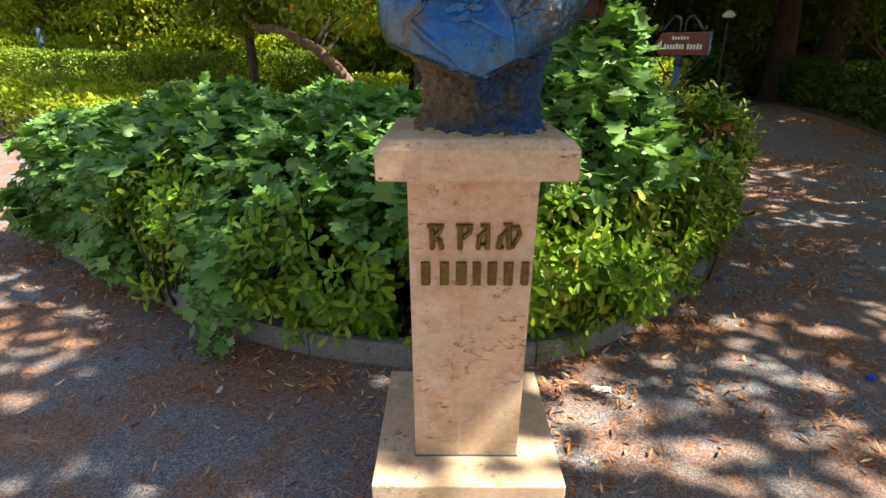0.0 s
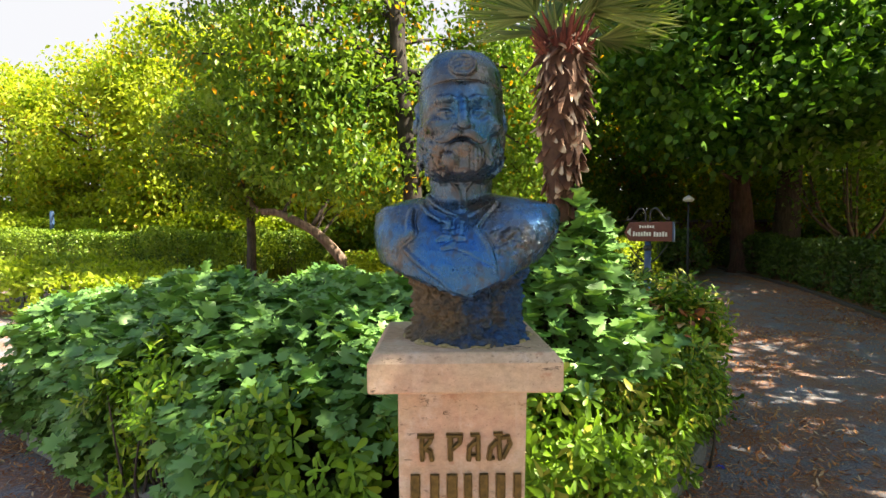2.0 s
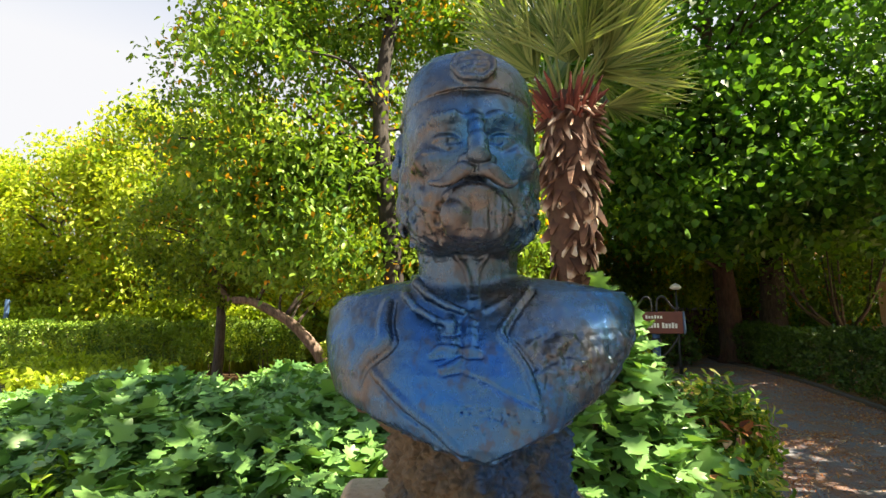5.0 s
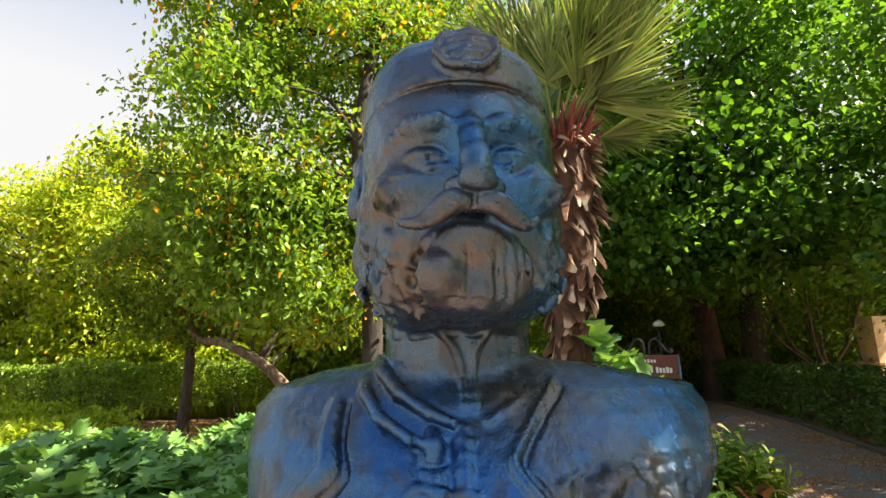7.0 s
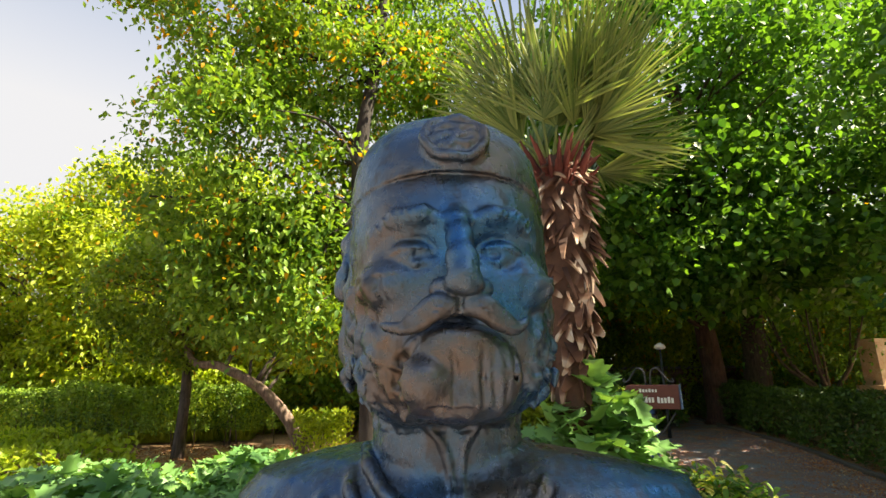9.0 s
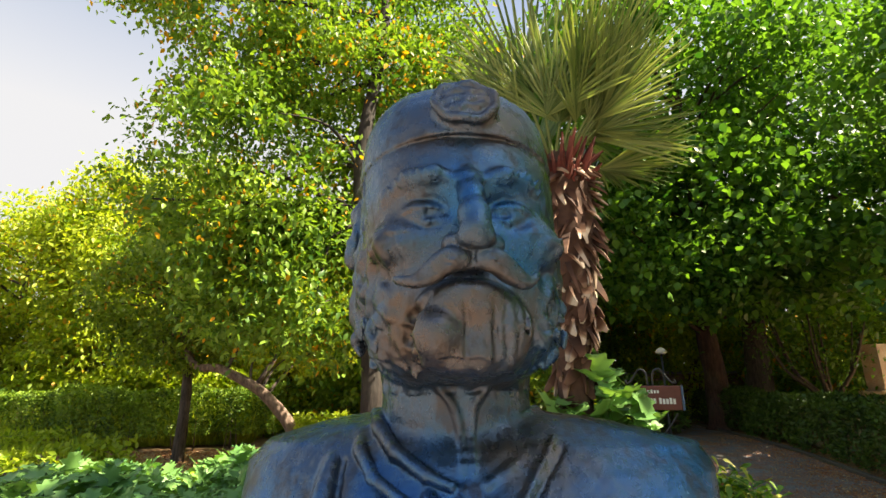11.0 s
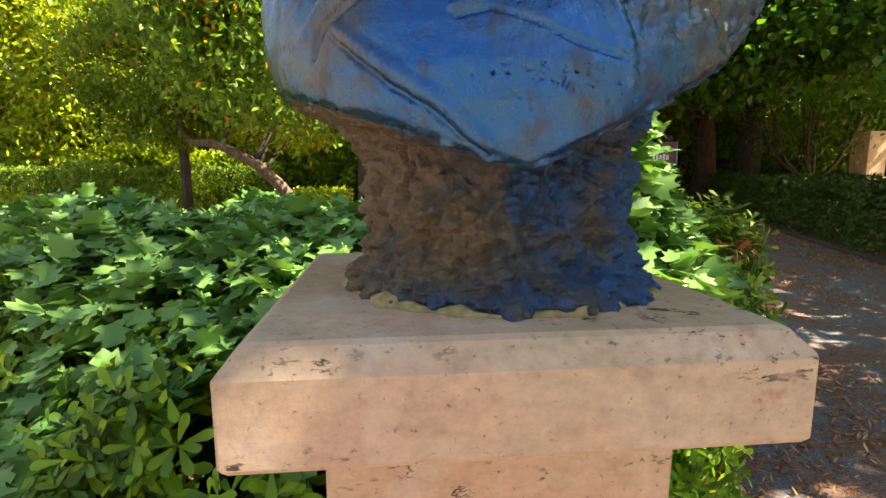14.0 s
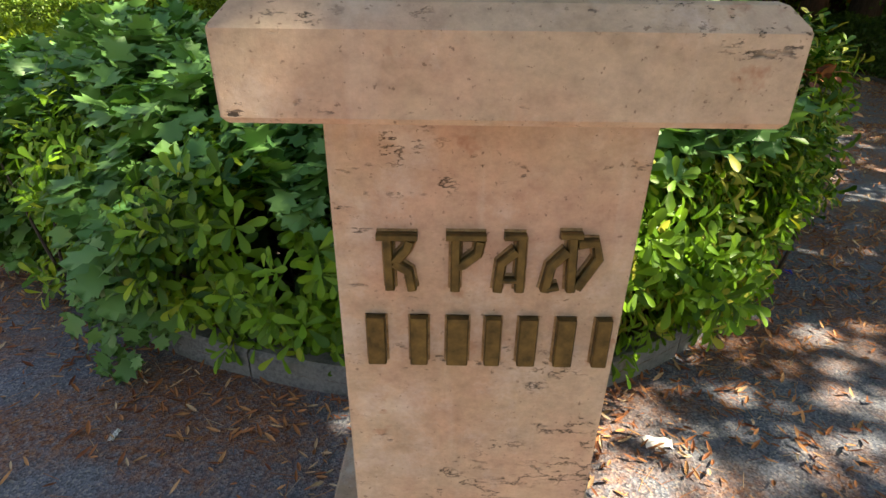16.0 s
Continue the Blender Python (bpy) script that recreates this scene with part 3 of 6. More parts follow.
W = 0.011
stroke_letter("letter", [([(0.0, 0.94), (1.0, 0.94)], 0.009), ([(0.27, 0.9), (0.3, 0.02)], W), ([(0.42, 0.5), (0.72, 0.72), (0.82, 0.88)], W), ([(0.42, 0.5), (0.78, 0.35), (0.86, 0.02)], W)], -0.127, -0.081, 1.034, 1.106, pedestal)
stroke_letter("letter", [([(0.0, 0.94), (1.0, 0.94)], 0.009), ([(0.25, 0.9), (0.25, 0.0)], W), ([(0.86, 0.88), (0.8, 0.66), (0.42, 0.46), (0.3, 0.45)], W)], -0.049, -0.004, 1.035, 1.107, pedestal)
stroke_letter("letter", [([(0.3, 0.95), (0.9, 0.95)], 0.008), ([(0.78, 0.92), (0.8, 0.0)], W), ([(0.66, 0.72), (0.25, 0.5), (0.18, 0.0)], W), ([(0.25, 0.2), (0.7, 0.2)], 0.006)], 0.004, 0.045, 1.035, 1.107, pedestal)
stroke_letter("letter", [([(0.25, 0.97), (0.62, 0.97)], 0.008), ([(0.46, 0.94), (0.52, 0.0)], W), ([(0.4, 0.72), (0.14, 0.45), (0.06, 0.0)], W), ([(0.56, 0.84), (0.85, 0.86), (0.93, 0.6), (0.62, 0.06)], W), ([(0.1, 0.04), (0.3, 0.08)], 0.007)], 0.062, 0.128, 1.036, 1.108, pedestal)
for a, b in ((-0.151, -0.114), (-0.098, -0.063), (-0.055, -0.012), (-0.006, 0.025), (0.034, 0.07), (0.079, 0.116), (0.128, 0.158)):
    stroke_letter("lettering_bar", [([(0.5, 0.0), (0.5, 1.0)], (b - a) * 0.62)], a, b, 0.93, 0.997, pedestal)


# ---- bust: a solid field, meshed once ----
class Field:
    def __init__(self, lo, hi, step):
        self.lo, self.step = np.array(lo), step
        self.n = np.ceil((np.array(hi) - self.lo) / step).astype(int) + 1
        self.ax = [(self.lo[i] + step * np.arange(self.n[i])).astype(np.float32) for i in range(3)]
        self.d = np.full(tuple(self.n), 1.0, np.float32)

    def box(self, lo, hi):
        sl = []
        for i in range(3):
            a = int(np.clip(np.floor((lo[i] - self.lo[i]) / self.step), 0, self.n[i] - 1))
            b = int(np.clip(np.ceil((hi[i] - self.lo[i]) / self.step) + 1, a + 1, self.n[i]))
            sl.append(slice(a, b))
        g = (self.ax[0][sl[0]][:, None, None], self.ax[1][sl[1]][None, :, None], self.ax[2][sl[2]][None, None, :])
        return tuple(sl), g

    def add(self, sl, e, k):
        d = self.d[sl]
        h = np.clip(0.5 + 0.5 * (d - e) / k, 0, 1)
        self.d[sl] = d + (e - d) * h - k * h * (1 - h)

    def cut(self, sl, e, k):
        d = self.d[sl]
        h = np.clip(0.5 - 0.5 * (d + e) / k, 0, 1)
        self.d[sl] = d + (-e - d) * h + k * h * (1 - h)

    def ellipsoid(self, c, r, k=0.01, cut=False, turn=(0, 0, 0)):
        m = max(r) + 2.5 * k + 0.01
        sl, (x, y, z) = self.box([v - m for v in c], [v + m for v in c])
        x, y, z = x - c[0], y - c[1], z - c[2]
        if any(turn):
            q = np.array(Euler([radians(a) for a in turn]).to_matrix().transposed(), np.float32)
            x, y, z = (q[i, 0] * x + q[i, 1] * y + q[i, 2] * z for i in range(3))
        p = np.sqrt((x / r[0]) ** 2 + (y / r[1]) ** 2 + (z / r[2]) ** 2)
        q2 = np.sqrt((x / r[0] ** 2) ** 2 + (y / r[1] ** 2) ** 2 + (z / r[2] ** 2) ** 2) + 1e-6
        e = p * (p - 1) / q2
        (self.cut if cut else self.add)(sl, e.astype(np.float32), k)

    def lid(self, c, r, z0, bow, k=0.001):
        """The upper part of an ellipsoid, above a bowed edge."""
        m = max(r) + 0.01
        sl, (x, y, z) = self.box([v - m for v in c], [v + m for v in c])
        p = np.sqrt(((x - c[0]) / r[0]) ** 2 + ((y - c[1]) / r[1]) ** 2 + ((z - c[2]) / r[2]) ** 2)
        e = np.maximum((p - 1) * min(r), z0 - bow * (x - c[0]) ** 2 - z)
        self.add(sl, e.astype(np.float32), k)

    def limb(self, pts, radii, k=0.005, cut=False):
        """A chain of round cones through pts."""
        for (a, ra), (b, rb) in zip(list(zip(pts, radii))[:-1], list(zip(pts, radii))[1:]):
            a, b = np.array(a, np.float32), np.array(b, np.float32)
            m = max(ra, rb) + 2.5 * k + 0.006
            sl, (x, y, z) = self.box(np.minimum(a, b) - m, np.maximum(a, b) + m)
            ab = b - a
            t = np.clip(((x - a[0]) * ab[0] + (y - a[1]) * ab[1] + (z - a[2]) * ab[2]) / max(float(ab @ ab), 1e-9), 0, 1)
            e = np.sqrt((x - a[0] - t * ab[0]) ** 2 + (y - a[1] - t * ab[1]) ** 2 + (z - a[2] - t * ab[2]) ** 2) - (ra + (rb - ra) * t)
            (self.cut if cut else self.add)(sl, e.astype(np.float32), k)

    def front(self, x, z):
        """The y of the surface that faces -y at x, z."""
        i = int(round((x - self.lo[0]) / self.step))
        j = int(round((z - self.lo[2]) / self.step))
        col = self.d[i, :, j]
        k = int(np.argmax(col < 0))
        if k == 0:
            return 0.0
        return float(self.ax[1][k - 1] + self.step * col[k - 1] / (col[k - 1] - col[k] + 1e-9))

    def line(self, pts, radii, lift=0.0, k=0.004, cut=False):
        """A ridge or groove along x, z points, laid on the front."""
        p = [tuple(v) for v in curve_points([(x, 0, z) for x, z in pts], 4)]
        r = np.interp(np.linspace(0, 1, len(p)), np.linspace(0, 1, len(radii)), radii)
        self.limb([(x, self.front(x, z) + lift, z) for x, _, z in p], list(r), k, cut)

    def mesh(self):
        """Surface nets."""
        d, n = self.d, self.n
        inside = d < 0
        cell = np.zeros(tuple(n - 1), np.int8)
        corners = [(i, j, k) for i in (0, 1) for j in (0, 1) for k in (0, 1)]
        for i, j, k in corners:
            cell += inside[i:n[0] - 1 + i, j:n[1] - 1 + j, k:n[2] - 1 + k]
        active = (cell > 0) & (cell < 8)
        idx = np.argwhere(active)
        number = np.full(active.shape, -1, np.int64)
        number[tuple(idx.T)] = np.arange(len(idx))
        total, count = np.zeros((len(idx), 3)), np.zeros(len(idx))
        for a in corners:
            for axis in range(3):
                if a[axis]:
                    continue
                b = list(a)
                b[axis] = 1
                da, db = d[tuple((idx + a).T)], d[tuple((idx + b).T)]
                hit = (da < 0) != (db < 0)
                t = np.where(hit, da / np.where(hit, da - db, 1), 0)
                p = np.array(a, float)[None].repeat(len(idx), 0)
                p[:, axis] = t
                total += p * hit[:, None]
                count += hit
        verts = self.lo + (idx + total / count[:, None]) * self.step
        quads = []
        for axis in range(3):
            u, v = (axis + 1) % 3, (axis + 2) % 3
            s0, s1 = [slice(None)] * 3, [slice(None)] * 3
            s0[axis], s1[axis] = slice(0, -1), slice(1, None)
            change = inside[tuple(s0)] != inside[tuple(s1)]
            e = np.argwhere(change)
            e = e[(e[:, u] > 0) & (e[:, v] > 0) & (e[:, u] < n[u] - 1) & (e[:, v] < n[v] - 1)]
            flip = inside[tuple(e.T)]
            q = []
            for du, dv in ((-1, -1), (0, -1), (0, 0), (-1, 0)):
                c = e.copy()
                c[:, u] += du
                c[:, v] += dv
                q.append(number[tuple(c.T)])
            q = np.stack(q, 1)
            q[~flip] = q[~flip][:, ::-1]
            quads.append(q)
        return verts, np.concatenate(quads)


def make_bust():
    lo, hi, step = (-0.32, -0.29, 1.325), (0.335, 0.21, 2.18), 0.0023
    f = Field(lo, hi, step)
    # rough column
    f.ellipsoid((0.022, 0.0, 1.43), (0.164, 0.15, 0.22), 0.01)
    f.ellipsoid((0.02, -0.01, 1.345), (0.186, 0.182, 0.045), 0.03)
    f.ellipsoid((0.02, 0.02, 1.54), (0.19, 0.14, 0.1), 0.03)
    sl, (x, y, z) = f.box((-1, -1, 1), (1, 1, 3))
    # trunk of the body: sections by height, one shoulder forward, cut below in a wide V
    knots = (1.44, 1.47, 1.50, 1.53, 1.56, 1.60, 1.65, 1.70, 1.725, 1.745, 1.762)
    left = (0.13, 0.155, 0.19, 0.222, 0.243, 0.257, 0.264, 0.259, 0.236, 0.165, 0.06)
    right = (0.1, 0.13, 0.15, 0.185, 0.212, 0.245, 0.274, 0.282, 0.272, 0.185, 0.07)
    ahead = (0.165, 0.195, 0.213, 0.22, 0.219, 0.205, 0.176, 0.134, 0.108, 0.082, 0.05)
    behind = (0.12, 0.14, 0.15, 0.155, 0.16, 0.165, 0.165, 0.15, 0.135, 0.11, 0.06)
    zz = z.ravel()
    la, ra, fa, ba = (np.interp(zz, knots, v).astype(np.float32)[None, None, :] for v in (left, right, ahead, behind))
    yy = y + 0.24 * np.clip(x, -0.3, 0.3) + 0.0 * z
    xn = np.where(x < 0, -x / la, x / ra)
    yn = np.where(yy < 0, -yy / fa, yy / ba)
    m = (np.abs(xn) ** 2.4 + np.abs(yn) ** 2.4) ** (1 / 2.4)
    e = (m - 1) * np.minimum(fa, la) * 0.85
    e = np.maximum(e, z - 1.757)
    body = Field(lo, hi, step)
    body.add(sl, e.astype(np.float32), 0.004)
    for sx, slope in ((-1, 0.34), (1, 0.5)):
        n = math.hypot(slope, 1)
        r = (z - (1.47 + slope * sx * (x - 0.005))) / n + 0 * y
        body.cut(sl, r.astype(np.float32), 0.012)
    f.add(sl, body.d, 0.01)
    # neck
    f.limb([(0.004, 0.0, 1.68), (0.0, -0.03, 1.84)], [0.096, 0.087], 0.02)
    f.ellipsoid((0.004, -0.01, 1.705), (0.116, 0.116, 0.032), 0.02)

    def sections(rows, power):
        """A solid out of rounded sections: height, half width, front and back."""
        hs, ws, fs, bs = zip(*rows)
        h = np.linspace(hs[0], hs[-1], 160)

        def smooth(vals):
            v = np.interp(h, hs, vals)
            for _ in range(10):
                v[1:-1] = 0.25 * v[:-2] + 0.5 * v[1:-1] + 0.25 * v[2:]
            return np.interp(zz, h, v).astype(np.float32)[None, None, :]
        wa, fr, bk = smooth(ws), smooth(fs), smooth(bs)
        mid = -0.05
        yn = np.where(y < mid, (mid - y) / (mid - fr), (y - mid) / (bk - mid))
        g = ((np.abs(x) / wa) ** power + np.abs(yn) ** power + 1e-9) ** (1 / power)
        e = (g - 1) * np.minimum(wa, mid - fr)
        return np.maximum(np.maximum(e, z - hs[-1]), hs[0] - z).astype(np.float32)
    head = sections([(1.79, 0.066, -0.135, 0.04), (1.803, 0.087, -0.172, 0.065), (1.82, 0.102, -0.196, 0.078), (1.85, 0.111, -0.203, 0.086), (1.88, 0.116, -0.203, 0.09), (1.91, 0.118, -0.199, 0.093),
                     (1.94, 0.118, -0.197, 0.096), (1.97, 0.118, -0.2, 0.098), (2.0, 0.118, -0.2, 0.1), (2.03, 0.116, -0.191, 0.1), (2.06, 0.112, -0.174, 0.095), (2.09, 0.1, -0.15, 0.08)], 2.35)
    f.add(sl, head, 0.012)
    C = -0.002
    for s in (-1, 1):
        f.ellipsoid((s * 0.121, -0.012, 1.985), (0.013, 0.032, 0.046), 0.012)  # hair over the ears
        f.ellipsoid((s * 0.126, -0.035, 1.962), (0.009, 0.017, 0.03), 0.005)  # ears
        f.ellipsoid((s * 0.112, -0.065, 1.895), (0.014, 0.035, 0.05), 0.012)  # side whiskers
        f.ellipsoid((C + s * 0.067, -0.163, 1.93), (0.034, 0.03, 0.024), 0.016)  # cheeks
        f.ellipsoid((C + s * 0.045, -0.217, 1.9605), (0.034, 0.039, 0.0225), 0.008, cut=True)  # sockets
        f.limb([(C + s * 0.017, -0.199, 1.99), (C + s * 0.036, -0.1995, 1.996), (C + s * 0.06, -0.185, 1.9935), (C + s * 0.08, -0.16, 1.981), (C + s * 0.09, -0.138, 1.963)], [0.004, 0.0068, 0.0072, 0.006, 0.004], 0.01)  # brows
        for k in range(9):  # hairs of the brows
            u = 0.016 + 0.0075 * k
            zb = 1.993 + 0.0035 * math.sin(2.6 * k / 8) - 0.0016 * max(0, k - 5) ** 1.6
            yb = f.front(C + s * u, zb)
            f.limb([(C + s * u, yb + 0.001, zb - 0.005), (C + s * (u + 0.007), yb + 0.002, zb + 0.005)], [0.0017, 0.0012], 0.002)
        f.ellipsoid((C + s * 0.041, -0.169, 1.9555), (0.028, 0.0235, 0.0175), 0.004)  # eyes
        f.ellipsoid((C + s * 0.0385, -0.195, 1.955), (0.0075, 0.0062, 0.0075), 0.0012, cut=True)
        f.lid((C + s * 0.041, -0.1685, 1.957), (0.032, 0.0262, 0.0215), 1.9622, 9.0, 0.002)
        f.limb([(C + s * 0.017, -0.189, 1.952), (C + s * 0.041, -0.1915, 1.9465), (C + s * 0.066, -0.175, 1.953)], [0.0014, 0.0026, 0.0016], 0.004)
        f.ellipsoid((C + s * 0.0185, -0.217, 1.9175), (0.0115, 0.0145, 0.0105), 0.005)  # nostrils
        f.ellipsoid((C + s * 0.0105, -0.231, 1.9075), (0.005, 0.006, 0.0035), 0.002, cut=True)
        f.limb([(C + s * 0.029, -0.212, 1.921), (C + s * 0.042, -0.206, 1.908), (C + s * 0.056, -0.196, 1.893)], [0.0018, 0.003, 0.0015], 0.006, cut=True)
    f.limb([(C, -0.189, 2.006), (C, -0.2, 1.988), (C, -0.217, 1.966), (C, -0.232, 1.942), (C, -0.2385, 1.925)], [0.006, 0.0105, 0.0122, 0.0138, 0.0152], 0.008)  # nose
    f.ellipsoid((C, -0.236, 1.9185), (0.018, 0.0135, 0.0115), 0.005)
    # moustache: two sprays that curl up at the ends
    M = -0.005
    for s, tip in ((-1, (-0.0755, -0.2145, 1.8855)), (1, (0.0615, -0.2165, 1.8895))):
        spray = [(M + s * 0.004, -0.225, 1.9), (M + s * 0.021, -0.2285, 1.899), (M + s * 0.038, -0.2255, 1.887), (M + s * 0.053, -0.2205, 1.8805), tip]
        f.limb([tuple(p) for p in curve_points(spray, 3)], list(np.interp(np.linspace(0, 1, 13), [0, 0.25, 0.5, 0.75, 1], [0.0088, 0.0118, 0.0098, 0.0058, 0.0024])), 0.003)
        for k in range(4):
            o = 0.0075 - 0.0045 * k
            f.limb([(M + s * (0.008 + 0.002 * k), -0.2385, 1.8985 + o * 0.8), (M + s * 0.026, -0.2400 + 0.0007 * k, 1.8955 + o), (M + s * 0.042, -0.2345, 1.8865 + o * 0.8), (M + s * 0.056, -0.2265, 1.883 + o * 0.35)], [0.001, 0.0019, 0.0018, 0.001], 0.0012, cut=True)
    f.ellipsoid((M, -0.2375, 1.8985), (0.0028, 0.007, 0.01), 0.002, cut=True)
    f.ellipsoid((M - 0.001, -0.199, 1.86), (0.05, 0.028, 0.026), 0.006)
    f.ellipsoid((M, -0.203, 1.8725), (0.036, 0.0245, 0.014), 0.005)
    # beard: a smooth lobe on one side, combed strands in the middle and on the other, curls round the jaw
    f.ellipsoid((-0.0355, -0.2, 1.835), (0.027, 0.0335, 0.0295), 0.003)
    f.ellipsoid((0.027, -0.194, 1.839), (0.03, 0.0275, 0.033), 0.006)
    f.ellipsoid((-0.004, -0.196, 1.818), (0.05, 0.026, 0.02), 0.008)
    rng = np.random.default_rng(3)
    for k in range(6):
        u = -0.012 + 0.0046 * k
        f.limb([(u + 0.001, f.front(u, 1.866) + 0.002, 1.868), (u - 0.001, f.front(u, 1.84), 1.84), (u + rng.uniform(-0.003, 0.003), f.front(u, 1.815) + 0.001, 1.813)], [0.0028, 0.0034, 0.0024], 0.001)
    for u in (0.0165, 0.0275, 0.0375, 0.049):
        f.limb([(u, f.front(u, 1.862), 1.862), (u + rng.uniform(-0.003, 0.003), f.front(u, 1.838), 1.838), (u, f.front(u, 1.812), 1.812)], [0.0012, 0.0026, 0.0016], 0.0025, cut=True)
    f.line([(-0.044, 1.87), (-0.057, 1.853), (-0.062, 1.832), (-0.052, 1.808)], [0.003, 0.006, 0.006, 0.003], -0.001, 0.004, cut=True)
    f.line([(-0.012, 1.862), (-0.0095, 1.84), (-0.012, 1.812)], [0.001, 0.0026, 0.0014], 0.0, 0.003, cut=True)
    for k in range(86):
        s = -1 if k % 2 else 1
        a = s * rng.uniform(0.62, 1.95)
        zc = rng.uniform(1.803, 1.892 if abs(a) < 1.1 else 1.935)
        q = 0.115 - 0.9 * max(0.0, 1.835 - zc)
        cx, cy = math.sin(a) * q, -0.07 - math.cos(a) * (q + 0.018)
        t = Vector((math.cos(a), math.sin(a), 0))
        bend, length = rng.uniform(-1, 1), rng.uniform(0.013, 0.024)
        pts = []
        for j in range(5):
            g = j / 4 - 0.5
            o = t * (0.007 * bend * math.sin(3.1 * g) + 0.004 * g)
            pts.append((cx + o.x + math.sin(a) * 0.001, cy + o.y, zc - g * length))
        f.limb(pts, [0.0018, 0.0038, 0.0044, 0.0036, 0.0014], 0.003)
    for s, top in ((-1, -0.03), (1, 0.028)):  # runs of wax down the throat
        f.line([(top, 1.79), (top * 0.45, 1.77), (0.002 + s * 0.006, 1.74), (s * 0.005, 1.705)], [0.0025, 0.003, 0.003, 0.002], 0.0, 0.005)
    # low round cap with a rosette in front
    cap = sections([(2.0, 0.12, -0.196, 0.105), (2.035, 0.12, -0.193, 0.105), (2.06, 0.1185, -0.188, 0.104), (2.09, 0.1135, -0.176, 0.098), (2.115, 0.103, -0.156, 0.088), (2.135, 0.088, -0.133, 0.07), (2.15, 0.07, -0.11, 0.045), (2.158, 0.045, -0.085, 0.01)], 2.2)
    edge = (2.047 - 1.1 * x ** 2 - 0.1 * np.clip(y + 0.12, 0, 1) - z).astype(np.float32)
    f.add(sl, np.maximum(cap, edge), 0.0012)
    R = Vector((-0.001, -0.181, 2.083))
    tilt = Euler((radians(-24), 0, radians(-2))).to_matrix()

    def rose(u, v, w):
        return tuple(R + tilt @ Vector((u, w, v)))
    f.ellipsoid(tuple(R + tilt @ Vector((0, 0.006, 0))), (0.0375, 0.02, 0.034), 0.0025, turn=(-24, 0, -2))
    f.ellipsoid(tuple(R + tilt @ Vector((0, -0.034, 0))), (0.05, 0.0255, 0.05), 0.002, cut=True, turn=(-24, 0, -2))
    rim = [rose(0.0335 * math.cos(k * math.pi / 14), 0.0305 * math.sin(k * math.pi / 14), -0.0065 - 0.0018 * math.sin(k * 1.3)) for k in range(29)]
    f.limb(rim, [0.0046] * 29, 0.0025)
    for pts in (((-0.022, 0.01), (-0.008, 0.016), (0.006, 0.012), (0.018, 0.016)), ((-0.024, -0.004), (-0.01, 0.002), (0.008, 0.0), (0.022, 0.004)), ((-0.018, -0.016), (-0.004, -0.01), (0.012, -0.014), (0.02, -0.008)), ((-0.004, 0.018), (0.004, 0.004), (-0.006, -0.018))):
        f.limb([rose(u, v, -0.0085) for u, v in pts], [0.0035, 0.005, 0.005, 0.003][:len(pts)], 0.002)
    # collar, coat edges, loops and seams
    for s in (-1, 1):
        f.limb([(0.003 + s * 0.099, -0.015, 1.757), (0.003 + s * 0.094, -0.065, 1.744), (0.002 + s * 0.074, -0.105, 1.722), (s * 0.04, -0.132, 1.703), (s * 0.018, -0.142, 1.694)], [0.007, 0.008, 0.008, 0.007, 0.005], 0.005)
        f.limb([(0.003 + s * 0.116, -0.02, 1.742), (0.003 + s * 0.113, -0.08, 1.722), (0.002 + s * 0.096, -0.122, 1.7), (s * 0.062, -0.146, 1.682), (s * 0.034, -0.156, 1.673)], [0.006, 0.007, 0.007, 0.006, 0.004], 0.004)
    f.line([(-0.13, 1.712), (-0.133, 1.67), (-0.129, 1.644), (-0.156, 1.619), (-0.174, 1.603), (-0.182, 1.579)], [0.0045, 0.006, 0.0065, 0.006, 0.005, 0.003], 0.0, 0.003, cut=True)
    f.line([(-0.141, 1.712), (-0.147, 1.674), (-0.145, 1.65), (-0.168, 1.626), (-0.19, 1.6)], [0.006, 0.009, 0.009, 0.007, 0.004], 0.004, 0.008)
    f.line([(0.096, 1.735), (0.05, 1.683), (0.035, 1.659), (0.049, 1.637), (0.064, 1.61), (0.073, 1.579), (0.081, 1.541)], [0.003, 0.0045, 0.006, 0.006, 0.006, 0.0065, 0.003], 0.0005, 0.003)
    f.line([(0.1, 1.725), (0.06, 1.683), (0.046, 1.66), (0.06, 1.638), (0.075, 1.612), (0.084, 1.582)], [0.002, 0.003, 0.0035, 0.0035, 0.0035, 0.002], 0.0, 0.002, cut=True)
    f.line([(-0.164, 1.596), (-0.137, 1.569), (-0.108, 1.545), (-0.076, 1.524), (-0.047, 1.498), (-0.031, 1.487)], [0.002, 0.003, 0.0042, 0.0042, 0.004, 0.003], 0.0, 0.002, cut=True)
    f.line([(-0.16, 1.603), (-0.132, 1.577), (-0.103, 1.553), (-0.071, 1.532), (-0.042, 1.506), (-0.025, 1.494)], [0.004, 0.006, 0.006, 0.006, 0.006, 0.003], 0.003, 0.006)
    f.line([(-0.026, 1.606), (0.005, 1.593), (0.03, 1.579), (0.059, 1.567), (0.085, 1.555)], [0.002, 0.0025, 0.003, 0.0025, 0.002], 0.0, 0.003, cut=True)
    f.line([(-0.059, 1.688), (-0.055, 1.648)], [0.0022, 0.003], 0.0, 0.002, cut=True)
    f.line([(-0.022, 1.692), (-0.025, 1.624)], [0.0022, 0.003], 0.0, 0.002, cut=True)
    f.line([(-0.039, 1.686), (-0.038, 1.632)], [0.009, 0.011], 0.007, 0.003)  # placket
